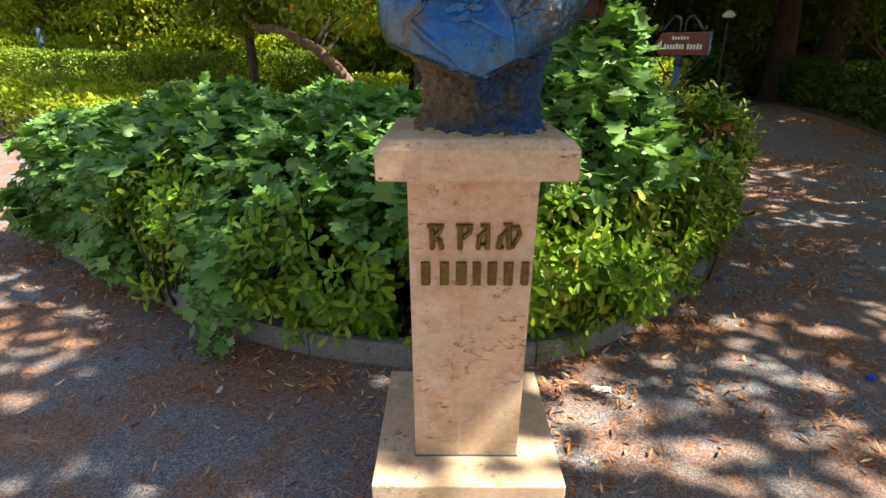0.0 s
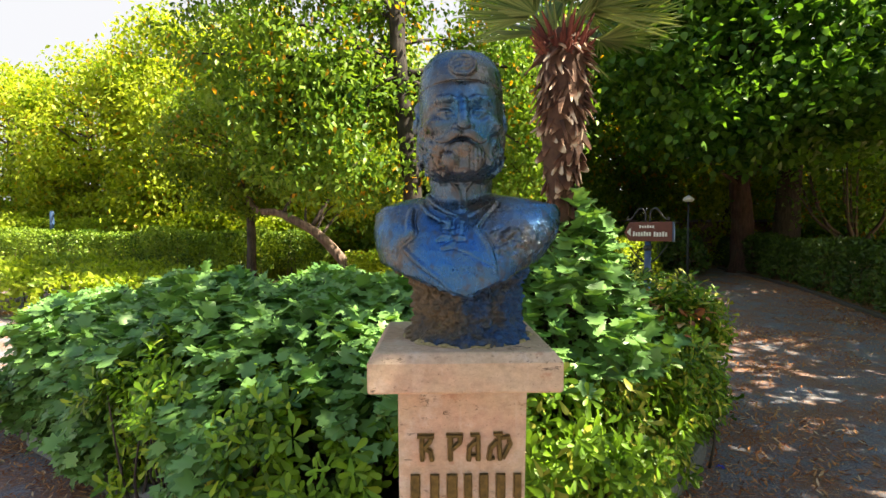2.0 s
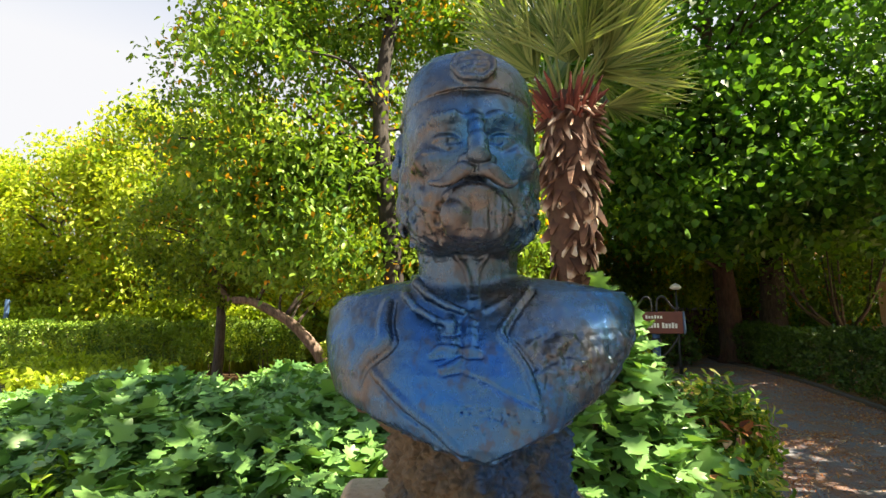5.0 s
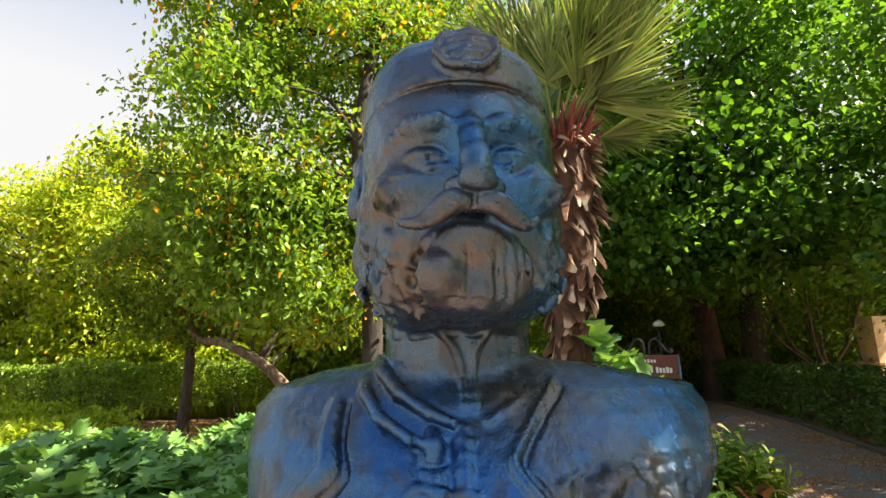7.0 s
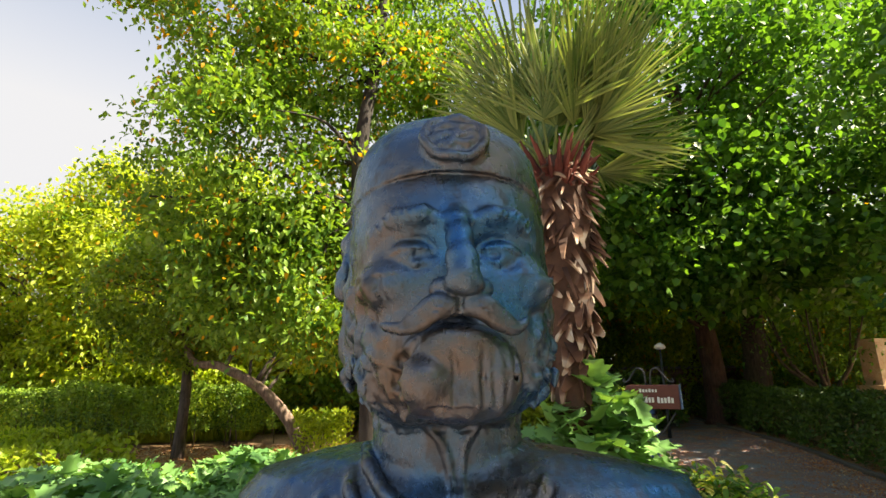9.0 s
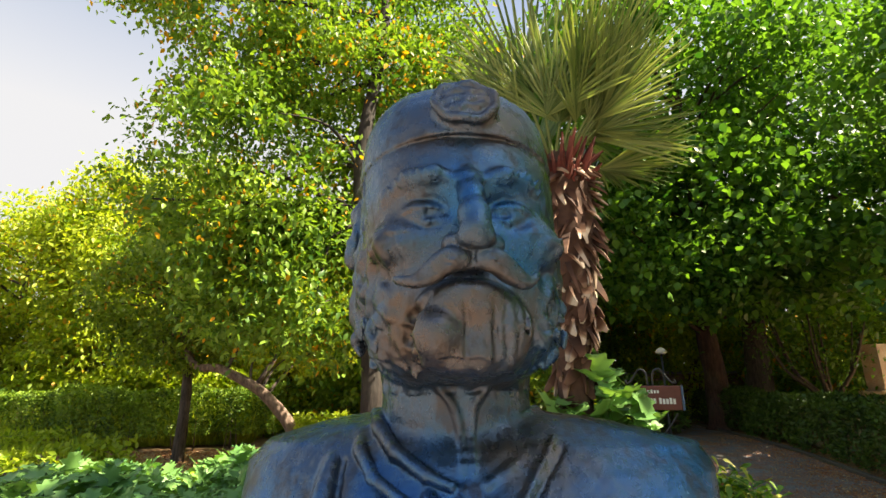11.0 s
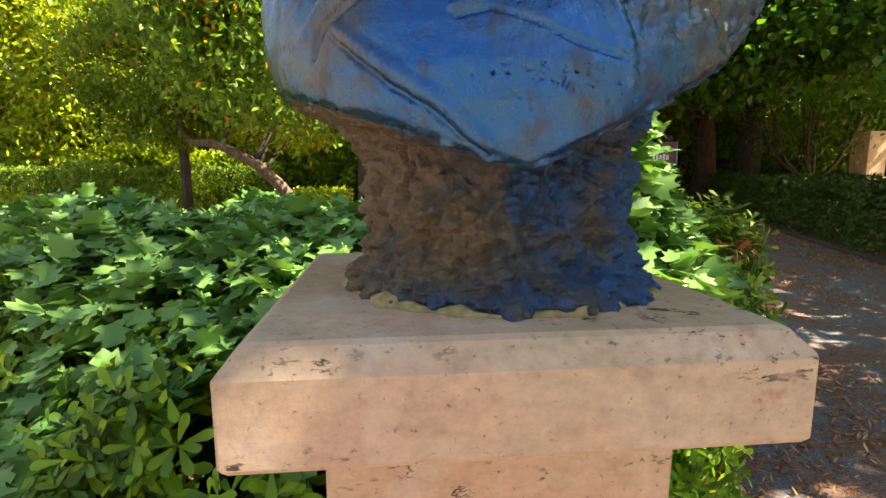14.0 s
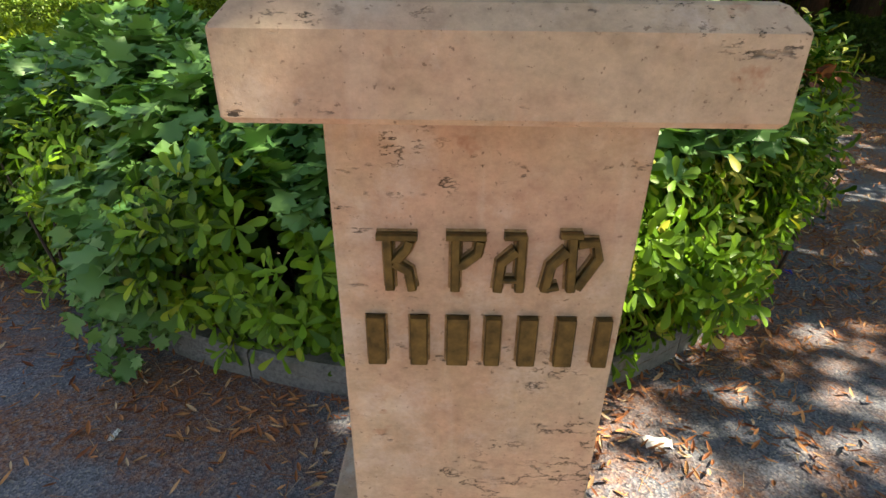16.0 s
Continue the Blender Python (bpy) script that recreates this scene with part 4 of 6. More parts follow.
    f.line([(-0.008, 1.686), (-0.01, 1.642)], [0.008, 0.009], 0.006, 0.003)
    f.line([(-0.072, 1.629), (-0.054, 1.64), (-0.03, 1.637)], [0.0035, 0.0055, 0.005], 0.001, 0.002)
    f.line([(-0.057, 1.608), (-0.04, 1.614), (-0.027, 1.622)], [0.005, 0.0065, 0.005], 0.001, 0.002)
    f.line([(-0.023, 1.634), (-0.012, 1.637), (0.002, 1.633)], [0.004, 0.0055, 0.0035], 0.001, 0.002)
    for pts in (((-0.072, 1.6225), (-0.052, 1.626)), ((-0.054, 1.601), (-0.03, 1.606)), ((-0.018, 1.626), (0.003, 1.6265)), ((-0.05, 1.658), (-0.028, 1.66))):
        f.line(pts, [0.0028, 0.0034], 0.0, 0.002, cut=True)
    f.ellipsoid((-0.003, f.front(-0.003, 1.676) + 0.001, 1.676), (0.0065, 0.005, 0.0065), 0.002)
    # the torn shoulder piece
    for px, pz, r in ((0.085, 1.641, 0.012), (0.1, 1.622, 0.014), (0.114, 1.638, 0.016), (0.132, 1.645, 0.014), (0.148, 1.636, 0.015), (0.09, 1.602, 0.011), (0.108, 1.604, 0.012), (0.124, 1.612, 0.015), (0.142, 1.612, 0.013), (0.16, 1.622, 0.013)):
        y0 = f.front(px, pz)
        f.limb([(px - 0.008, y0 + 0.006, pz), (px + 0.008, y0 + 0.006, pz + 0.005)], [r * 0.62, r * 0.55], 0.005)
    for k in range(34):
        px, pz = rng.normal(0.005, 0.028), rng.normal(1.545, 0.009)
        r = rng.uniform(0.0012, 0.0026)
        f.ellipsoid((px, f.front(px, pz), pz), (r, 0.004, r * 0.8), 0.0008, cut=True)
    verts, quads = f.mesh()
    # modelling marks: strong on the column and the cut sides, light on the cloth and the face
    out = np.empty_like(verts)
    rough = np.zeros(len(verts), bool)
    mid = np.array((0.02, 0.0, 0.0))
    for i, p in enumerate(verts):
        x, y, z = p
        low = 1 - min(max((z - (1.466 + (0.34 if x < 0 else 0.5) * abs(x - 0.005))) / 0.014, 0), 1)
        if y > 0.05 and z < 1.62:
            low = max(low, 0.6)
        far = min(max((x - 0.075) / 0.02, 0), 1) * min(max((z - 1.57) / 0.02, 0), 1) * min(max((1.675 - z) / 0.03, 0), 1) * (1.0 if y < -0.1 else 0.3)
        beard = min(max((abs(x) - 0.058) / 0.02, 0), 1) if 1.79 < z < 1.935 and y < 0.04 else 0.0
        beard = max(beard, 0.6 if 1.78 < z < 1.812 and y < 0.0 else 0.0, 0.7 if abs(x) > 0.112 and 1.9 < z < 2.03 else 0.0)
        rough[i] = low > 0.5 and z < 1.62
        v = Vector((x, y, z))
        a = noise.turbulence_vector(v * 26, 3, False)
        b = noise.noise_vector(v * 70)
        if low > 0.05 or far > 0.3:
            w = v + a * 0.006
            cr = (0.42 - noise.voronoi(w * 34)[0][0]) * 0.026 + (0.42 - noise.voronoi(w * 78)[0][0]) * 0.014 + (0.42 - noise.voronoi(v * 140)[0][0]) * 0.006
            r = Vector((x - 0.02, y, 0)).normalized() if low > 0.05 else Vector((0, -1, 0.3)).normalized()
            x, y = x + r.x * cr * max(low, 0.4 * far), y + r.y * cr * max(low, 0.4 * far)
        if beard:
            lock = noise.noise(Vector((x * 60, y * 60, z * 26)) + a * 0.5)
            r = Vector((x, y + 0.06, 0)).normalized() * (0.0075 * beard * lock)
            x, y = x + r.x, y + r.y
        w1 = 0.004 * low + 0.002 * far * (1 - low) + 0.0025 * beard + 0.001
        w2 = 0.002 * low + 0.0012 * far + 0.0015 * beard + 0.0007
        out[i] = (x + a[0] * w1 + b[0] * w2, y + a[1] * w1 + b[1] * w2, max(z + a[2] * w1 + b[2] * w2, 1.3385))
    me = mesh_arrays("bust", out, [quads], m_bronze, smooth=True)
    me.materials.append(m_cast)
    me.polygons.foreach_set("material_index", rough[quads].all(1).astype(np.int32))
    return tagged(new("bust", me), "weathered blue-brown bronze bust with cap on the pedestal", "bust")


make_bust()
# uneven mortar round the foot of the bust
rng = np.random.default_rng(11)
ring = []
for k in range(60):
    a = 2 * math.pi * k / 60
    ring.append((0.02 + 0.18 * math.cos(a) + rng.uniform(-0.004, 0.004), -0.01 + 0.174 * math.sin(a) + rng.uniform(-0.004, 0.004), 1.341))
v, q, t = tube(ring + ring[:1], [max(0.002, 0.02 * noise.noise((k * 0.31, 2.0, 5.0)) + rng.uniform(0.001, 0.01)) for k in range(61)], 6)
tagged(new("mortar_bead", mesh_arrays("mortar_bead", v, [q, t], m_mortar, True)), "yellowish mortar bead round the foot of the bust", "mortar")


# ---- shrubs of the bed ----
BED_A = np.array(BED)


def inside_bed(x, y):
    """Distance to the kerb line, positive inside."""
    p = np.stack([x, y], -1)
    a, b = BED_A, np.roll(BED_A, -1, 0)
    best = np.full(len(x), 1e9)
    odd = np.zeros(len(x), bool)
    for i in range(len(a)):
        ab = b[i] - a[i]
        t = np.clip(((p - a[i]) @ ab) / (ab @ ab), 0, 1)
        best = np.minimum(best, np.linalg.norm(p - a[i] - t[:, None] * ab, axis=1))
        cross = (a[i, 1] > y) != (b[i, 1] > y)
        odd ^= cross & (x < ab[0] * (y - a[i, 1]) / (ab[1] + 1e-12) + a[i, 0])
    return np.where(odd, best, -best)


def bed_top(x, y, d):
    """Height of the planting."""
    h = 0.86 + 0.22 * np.clip(d / 1.0, 0, 1)
    h += 0.07 * np.sin(2.3 * x + 1.0) * np.sin(2.9 * y) + 0.05 * np.sin(5.1 * x + 2.0 * y)
    h += 0.22 * np.exp(-((x + 1.5) / 1.5) ** 2 - ((y - 2.4) / 1.0) ** 2)
    h += 0.8 * np.exp(-((x - 0.68) / 0.36) ** 4 - ((y - 1.45) / 0.42) ** 2)
    h += 0.3 * np.exp(-((x - 1.6) / 0.55) ** 2 - ((y - 2.2) / 0.7) ** 2)
    return h


def bed_points(n, rng, depth, x_range=(-4.2, 2.4), y_range=(0.5, 4.6)):
    """Points near the outside of the planting, with outward directions and depths below it."""
    x, y = rng.uniform(*x_range, n), rng.uniform(*y_range, n)
    z = rng.uniform(0.08, 1.95, n)
    d = inside_bed(x, y)
    h = bed_top(x, y, d)
    lump = 0.14 * np.sin(3.7 * x + 4.0 * z) * np.sin(4.3 * z + 2.6 * y) + 0.09 * np.sin(9 * x) * np.sin(8 * z + 5 * y)
    side = d + 0.1 + lump - 0.5 * np.clip(0.45 - z, 0, 1) - 0.5 * np.clip(z / h - 0.62, 0, 1) ** 1.5
    up = h + 0.4 * lump - z
    s = np.minimum(side, up * 0.8)
    keep = (s > 0) & (s < depth) & (d > -0.3)
    x, y, z, s, side, up = x[keep], y[keep], z[keep], s[keep], side[keep], up[keep]
    e = 0.02
    gx = inside_bed(x + e, y) - inside_bed(x - e, y)
    gy = inside_bed(x, y + e) - inside_bed(x, y - e)
    out = np.stack([-gx, -gy, np.zeros_like(gx)], 1) / (2 * e)
    w = np.clip((side - up * 0.8) / 0.25 * 0.5 + 0.5, 0.12, 1)[:, None]
    nrm = out * (1 - w) + np.array([0, 0, 1.0]) * w
    nrm /= np.linalg.norm(nrm, axis=1, keepdims=True) + 1e-9
    return np.stack([x, y, z], 1), nrm, s


OVATE = leaf_shape([(0, 0), (0.05, 0.12), (0.12, 0.45), (0.185, 0.75), (0.13, 0.93), (0, 1.0)], 0.3, 0.18)
POINTED = leaf_shape([(0, 0), (0.2, 0.25), (0.26, 0.5), (0.12, 0.82), (0, 1.0)], 0.25, 0.2)
SMALL = leaf_shape([(0, 0), (0.26, 0.45), (0, 1.0)], 0.3, 0.1)
BROAD = leaf_shape([(0, 0), (0.34, 0.2), (0.38, 0.5), (0, 1.0)], 0.22, 0.2)
LOBED = leaf_shape([(0, 0.0), (0.23, -0.11), (0.49, 0.01), (0.31, 0.21), (0.56, 0.48), (0.32, 0.5), (0.34, 0.75), (0.14, 0.73), (0, 1.0)], 0.18, 0.26)


def whorls(pos, nrm, size, rng, per=8):
    """Rosettes of leaves round each point's direction."""
    n = len(pos)
    axis = nrm + 0.55 * unit(rng, n) + np.array([0, 0, 0.25])
    axis /= np.linalg.norm(axis, axis=1, keepdims=True)
    side = np.cross(axis, unit(rng, n))
    side /= np.linalg.norm(side, axis=1, keepdims=True) + 1e-9
    other = np.cross(axis, side)
    P, U, A, S = [], [], [], []
    for k in range(per):
        a = 2.4 * k + rng.uniform(-0.3, 0.3, n)
        lift = 0.2 + 0.75 * k / per + rng.uniform(-0.15, 0.15, n)
        radial = side * np.cos(a)[:, None] + other * np.sin(a)[:, None]
        ahead = radial + axis * lift[:, None]
        P.append(pos + axis * (0.012 * k * size / 0.09)[:, None] + radial * 0.006)
        U.append(axis - radial * (0.6 * lift)[:, None])
        A.append(ahead)
        S.append(size * rng.uniform(0.7, 1.1, n) * (1 - 0.35 * k / per))
    return np.concatenate(P), np.concatenate(U), np.concatenate(A), np.concatenate(S)


def one_by_one(name, shape, pos, up, ahead, size, mat, parent, pick):
    """Leaves as objects on one mesh where pick says so; the rest joined."""
    me = mesh_arrays(name, shape[0], [shape[1]], mat[1], True)
    for i in np.flatnonzero(pick):
        y = Vector(ahead[i]).normalized()
        z = Vector(up[i])
        z = (z - y * z.dot(y)).normalized()
        x = y.cross(z)
        m = Matrix((x, y, z)).transposed().to_4x4()
        ob = child(name, me, parent)
        ob.matrix_basis = Matrix.Translation(Vector(pos[i]) - parent.location) @ m @ Matrix.Scale(size[i], 4)
    rest = ~pick
    v, t = place_leaves(shape, pos[rest], up[rest], ahead[rest], size[rest])
    ob = child("foliage", mesh_arrays("foliage", v - np.array(parent.location), [t], mat[0], True), parent)
    ob["kind"] = "stuff"


def pick_some(score, n):
    """The n of the lowest score."""
    pick = np.zeros(len(score), bool)
    pick[np.argsort(score)[:n]] = True
    return pick


def stems(parent, roots, tips, r, mat, rng):
    pieces = []
    for a, b in zip(roots, tips):
        a, b = Vector(a), Vector(b)
        m = a.lerp(b, 0.5) + Vector(rng.uniform(-0.08, 0.08, 3))
        pieces.append(tube([tuple(p) for p in curve_points([a, m, b], 3)], np.linspace(r, r * 0.35, 7), 5))
    v, q, t = join(pieces)
    child("twigwork", mesh_arrays("twigwork", v - np.array(parent.location), [q, t], mat, True), parent)["kind"] = "stuff"


rng = np.random.default_rng(21)
pos, nrm, s = bed_points(420000, rng, 0.3)
x, y, z = pos.T
right_bush = x > 0.3 + 0.12 * np.sin(7 * z)
lobed_left = (~right_bush) & ((z > 0.8 + 0.12 * np.sin(3 * x) + 0.1 * np.sin(7 * x + 1)) | (x < -2.35 + 0.3 * np.sin(5 * z)) | (((x + 1.28) / 0.2) ** 2 + ((z - 0.35) / 0.5) ** 2 < 1))
lobed_right = right_bush & (z > 0.9) & (((x - 0.7) / 0.62) ** 2 + ((y - 1.6) / 0.8) ** 2 < 1)
glossy_left = (~right_bush) & ~lobed_left
glossy_right = right_bush & ~lobed_right


def open_gap(scale, limit):
    """Points outside the hollows of the planting."""
    return np.array([noise.noise(Vector(p) * scale) > limit for p in pos])



for mask, at, n, label in ((glossy_left, (-1.0, 1.7, 0.06), 1900, "glossy green evergreen shrub with whorled leaves behind the pedestal"),
                           (glossy_right, (1.3, 2.1, 0.06), 4900, "bright glossy evergreen shrub spilling over the kerb by the path")):
    shrub = thing("evergreen_shrub", label, "shrub", at)
    idx = np.flatnonzero(mask & open_gap(5.0, -0.04 if at[0] < 0 else -0.22))
    idx = rng.choice(idx, min(n, len(idx)), replace=False)
    P, U, A, S = whorls(pos[idx], nrm[idx], rng.uniform(0.075, 0.115, len(idx)), rng)
    score = np.abs(P[:, 0] - (-0.55 if at[0] < 0 else 0.75)) + 1.5 * np.abs(P[:, 1] - 0.9) + np.abs(P[:, 2] - 0.55)
    one_by_one("leaf", OVATE, P, U, A, S, (f_pitto if at[0] < 0 else f_pitto_dry, f_pitto_one), shrub, pick_some(score, 290))
    roots = [(at[0] + rng.uniform(-0.9, 0.9), at[1] + rng.uniform(-0.3, 0.4), 0.05) for k in range(200)]
    tips = pos[rng.choice(idx, 200)]
    near = [min(range(200), key=lambda j: (roots[j][0] - p[0]) ** 2 + (roots[j][1] - p[1]) ** 2) for p in tips]
    stems(shrub, [roots[j] for j in near], tips, 0.011, m_bark, rng)

for mask, at, n, label in ((lobed_left, (-1.9, 2.4, 0.06), 12500, "spreading shrub with broad lobed soft green leaves"),
                           (lobed_right, (0.85, 2.2, 0.06), 1500, "tall shoots with lobed green leaves round the palm")):
    shrub = thing("lobed_leaf_shrub", label, "shrub", at)
    idx = np.flatnonzero(mask & (s < 0.24) & open_gap(3.4, -0.42))
    idx = rng.choice(idx, min(n, len(idx)), replace=False)
    N = nrm[idx]
    k = len(idx)
    ahead = N * 0.5 + unit(rng, k) * 0.8 + np.array([0, -0.3, -0.25])
    up = N * 0.6 + np.array([0, -0.15, 1.0]) + unit(rng, k) * 0.32
    S = rng.uniform(0.065, 0.14, k)
    root = pos[idx] + N * 0.03
    if at[0] < 0:  # a spray that hangs over the kerb
        m = 150
        u = rng.uniform(0, 1, m)
        root = np.concatenate([root, np.stack([-1.2 - 0.12 * u + rng.normal(size=m) * 0.1, 1.06 - 0.14 * u + rng.normal(size=m) * 0.06, 0.75 - 0.68 * u + rng.normal(size=m) * 0.05], 1)])
        root[:, 2] = np.maximum(root[:, 2], 0.06)
        up = np.concatenate([up, np.array([0, -0.7, 0.6]) + unit(rng, m) * 0.4])
        ahead = np.concatenate([ahead, np.array([0, -0.3, -0.6]) + unit(rng, m) * 0.7])
        S = np.concatenate([S, rng.uniform(0.05, 0.1, m)])
    score = np.abs(root[:, 0] - (-0.9 if at[0] < 0 else 0.7)) + np.abs(root[:, 1] - 1.3) + np.abs(root[:, 2] - 0.95)
    one_by_one("leaf", LOBED, root, up, ahead, S, (f_lobed, f_lobed_one), shrub, pick_some(score, 290))
    roots = [(at[0] + rng.uniform(-1.2, 1.2) * (1 if at[0] < 0 else 0.3), at[1] + rng.uniform(-0.4, 0.4), 0.05) for j in range(70)]
    tips = pos[rng.choice(idx, 70)]
    near = [min(range(70), key=lambda j: (roots[j][0] - p[0]) ** 2 + (roots[j][1] - p[1]) ** 2) for p in tips]
    stems(shrub, [roots[j] for j in near], tips, 0.012, m_twig, rng)

# dry clippings caught on the top of the evergreen by the path
rng = np.random.default_rng(24)
m = 230
cx, cy = rng.normal(1.35, 0.22, m), rng.normal(1.95, 0.26, m)
cz = bed_top(cx, cy, inside_bed(cx, cy)) - 0.02 + rng.uniform(-0.03, 0.05, m)
parent = bpy.data.objects["evergreen_shrub.001"]
v, t = place_leaves(POINTED, np.stack([cx, cy, cz], 1), np.array([0, 0, 1.0]) + 0.5 * unit(rng, m), unit(rng, m) * np.array([1, 1, 0.3]), rng.uniform(0.04, 0.1, m))
child("clipping_layer", mesh_arrays("clipping_layer", v - np.array(parent.location), [t], m_litter), parent, "dry brown clippings")["kind"] = "stuff"
# leaves deep inside, near black to paint the shade there, which close the shrubs
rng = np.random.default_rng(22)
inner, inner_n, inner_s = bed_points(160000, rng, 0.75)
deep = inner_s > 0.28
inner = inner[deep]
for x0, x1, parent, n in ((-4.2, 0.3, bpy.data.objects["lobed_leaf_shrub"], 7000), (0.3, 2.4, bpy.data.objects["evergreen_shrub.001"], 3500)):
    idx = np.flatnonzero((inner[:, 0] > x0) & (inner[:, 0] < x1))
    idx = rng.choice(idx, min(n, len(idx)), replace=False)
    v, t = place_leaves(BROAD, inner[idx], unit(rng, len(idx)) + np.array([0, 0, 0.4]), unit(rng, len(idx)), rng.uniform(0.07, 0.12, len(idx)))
    child("inner_foliage", mesh_arrays("inner_foliage", v - np.array(parent.location), [t], f_inner_shade, True), parent)["kind"] = "stuff"

# ---- palm ----
def make_palm():
    rng = np.random.default_rng(5)
    palm = thing("fan_palm", "fan palm with shaggy brown trunk and green crown", "palm tree", (0.69, 1.5, 0.05))
    core = [(0, 0, 0), (0, 0, 1.0), (-0.01, 0, 1.8), (-0.01, 0, 2.0), (-0.005, 0, 2.2), (0, 0, 2.45), (0, 0, 2.62), (0, 0, 2.78)]
    girth = [0.085, 0.075, 0.07, 0.105, 0.115, 0.135, 0.125, 0.07]
    v, q, t = tube(core, girth, 14)
    child("trunk", mesh_arrays("trunk", v, [q, t], m_husk, True), palm, "brown fibrous palm trunk")
    # old leaf bases: short hooked wedges in a spiral, hanging in the skirt, pressed flat below it
    def husk(length, width, curl):
        vs, fs = [], []
        for j in range(5):
            u = j / 4
            w = width * (1 - 0.75 * u)
            y, zz = length * (u * 0.55 + 0.1 * math.sin(3 * u)), length * (-u + curl * u * u)
            th = 0.012 * (1 - 0.7 * u)
            vs += [(-w / 2, y, zz), (w / 2, y, zz), (w / 2, y - th, zz - th), (-w / 2, y - th, zz - th)]
        for j in range(4):
            a = 4 * j
            for k in range(4):
                fs.append((a + k, a + (k + 1) % 4, a + 4 + (k + 1) % 4, a + 4 + k))
        fs += [(3, 2, 1, 0), (16, 17, 18, 19)]
        return mesh_arrays("leaf_base", vs, [np.array(fs)], m_husk_one)
    kinds = [husk(0.12, 0.026, 0.1), husk(0.15, 0.02, 0.2), husk(0.1, 0.036, 0.0), husk(0.13, 0.016, 0.35)]
    broad = [husk(0.1, 0.07, 0.1), husk(0.12, 0.055, 0.2), husk(0.08, 0.08, 0.0)]
    for k in range(292):
        u = k / 292
        z = 1.72 + 1.03 * u ** 0.9
        a = k * 2.399963 + rng.uniform(-0.2, 0.2)
        fat = 1.0 if z > 2.24 else 0.0
        r = float(np.interp(z, [p[2] for p in core], girth)) - 0.006
        out = rng.uniform(-12, 24) if fat else rng.uniform(14, 34)
        if z > 2.6:
            out = rng.uniform(-35, 0)
        ob = child("leaf_base", kinds[int(rng.integers(4))] if fat else broad[int(rng.integers(3))], palm)
        sc = rng.uniform(0.7, 1.2) * (1.0 if fat else 0.85)
        ob.matrix_basis = Matrix.Translation((r * math.cos(a), r * math.sin(a), z)) @ pose(0, 0, 0, 0, 0, math.degrees(a) - 90 + rng.uniform(-18, 18)) @ pose(0, 0, 0, -out, rng.uniform(-30, 30) * (1 if fat else 2.2), rng.uniform(-40, 40)) @ Matrix.Scale(sc, 4)
    # red-brown fibre below the crown
    P = []
    for k in range(90):
        a = rng.uniform(0, 2 * math.pi)
        b = Vector((0.09 * math.cos(a), 0.09 * math.sin(a), 2.62 + rng.uniform(-0.05, 0.1)))
        d = Vector((math.cos(a) * rng.uniform(0.05, 0.12), math.sin(a) * rng.uniform(0.05, 0.12), rng.uniform(0.05, 0.16)))
        P.append(tube([b, b + d * 0.5, b + d], [0.012, 0.012, 0.004], 4))
    v, q, t = join(P)
    child("fibre", mesh_arrays("fibre", v, [q, t], m_husk_red), palm, "red-brown fibre below the crown")
    # fans: folded, with stiff straight blades
    for k in range(24):
        a = k * 2.399963 + 0.4
        tilt = radians(20 + 64 * ((k * 0.618) % 1.0))  # from upright
        tilt *= 1 - 0.3 * max(0, -math.sin(a))
        stalk = rng.uniform(0.16, 0.32)
        d = Vector((math.sin(tilt) * math.cos(a), math.sin(tilt) * math.sin(a), math.cos(tilt)))
        d = (d + Vector((0.36, 0, 0))).normalized()
        b = Vector((0.05 * math.cos(a), 0.05 * math.sin(a), 2.74))
        e = b + d * stalk
        pieces = [tube([b, b + d * stalk * 0.5 + Vector((0, 0, 0.01)), e], [0.012, 0.008, 0.006], 5)]
        side = d.cross(Vector((0, 0, 1)) + 0.5 * Vector(rng.normal(size=3))).normalized()
        nrm = side.cross(d).normalized()
        verts, tris, n = [], [], 0
        R = rng.uniform(0.46, 0.62)
        wide, fold = rng.uniform(48, 82), rng.uniform(0.25, 0.75)
        for j in range(30):
            g = radians(-wide + 2 * wide * j / 29 + rng.uniform(-1.5, 1.5))
            L = R * (0.8 + 0.2 * math.cos(g)) * rng.uniform(0.9, 1.06)
            ahead = d * math.cos(g) + side * math.sin(g) + nrm * (fold * abs(math.sin(g)))
            ahead.normalize()
            across = nrm.cross(ahead).normalized()
            w0 = rng.uniform(0.006, 0.009)
            bend = rng.uniform(0.0, 0.06)
            pts = []
            for u, w in ((0.02, 0.35), (0.4, 1.0), (0.75, 0.7), (1.0, 0.02)):
                c = e + ahead * L * u - Vector((0, 0, bend * L * u ** 3)) + nrm * 0.002
                pts.append((c - across * w0 * w + nrm * 0.5 * w0 * w, c - nrm * 0.3 * w0, c + across * w0 * w + nrm * 0.5 * w0 * w))
            for tri in pts:
                verts += [tuple(p) for p in tri]
            for s in range(3):
                o = n + 3 * s
                tris += [(o, o + 1, o + 4), (o, o + 4, o + 3), (o + 1, o + 2, o + 5), (o + 1, o + 5, o + 4)]
            n += 12
        v, q, t = join(pieces + [(np.array(verts), np.zeros((0, 4), int), np.array(tris))])
        child("frond", mesh_arrays("frond", v, [q, t], f_palm), palm)
    return palm


make_palm()

# ---- signpost ----
def bars(parent, rows, y, mat):
    for x0, x1, z0, z1 in rows:
        bm = block(x0, x1, y - 0.002, y + 0.002, z0, z1, bevel=0)
        child("lettering_bar", bm_mesh("lettering_bar", bm, mat), parent, "white lettering")


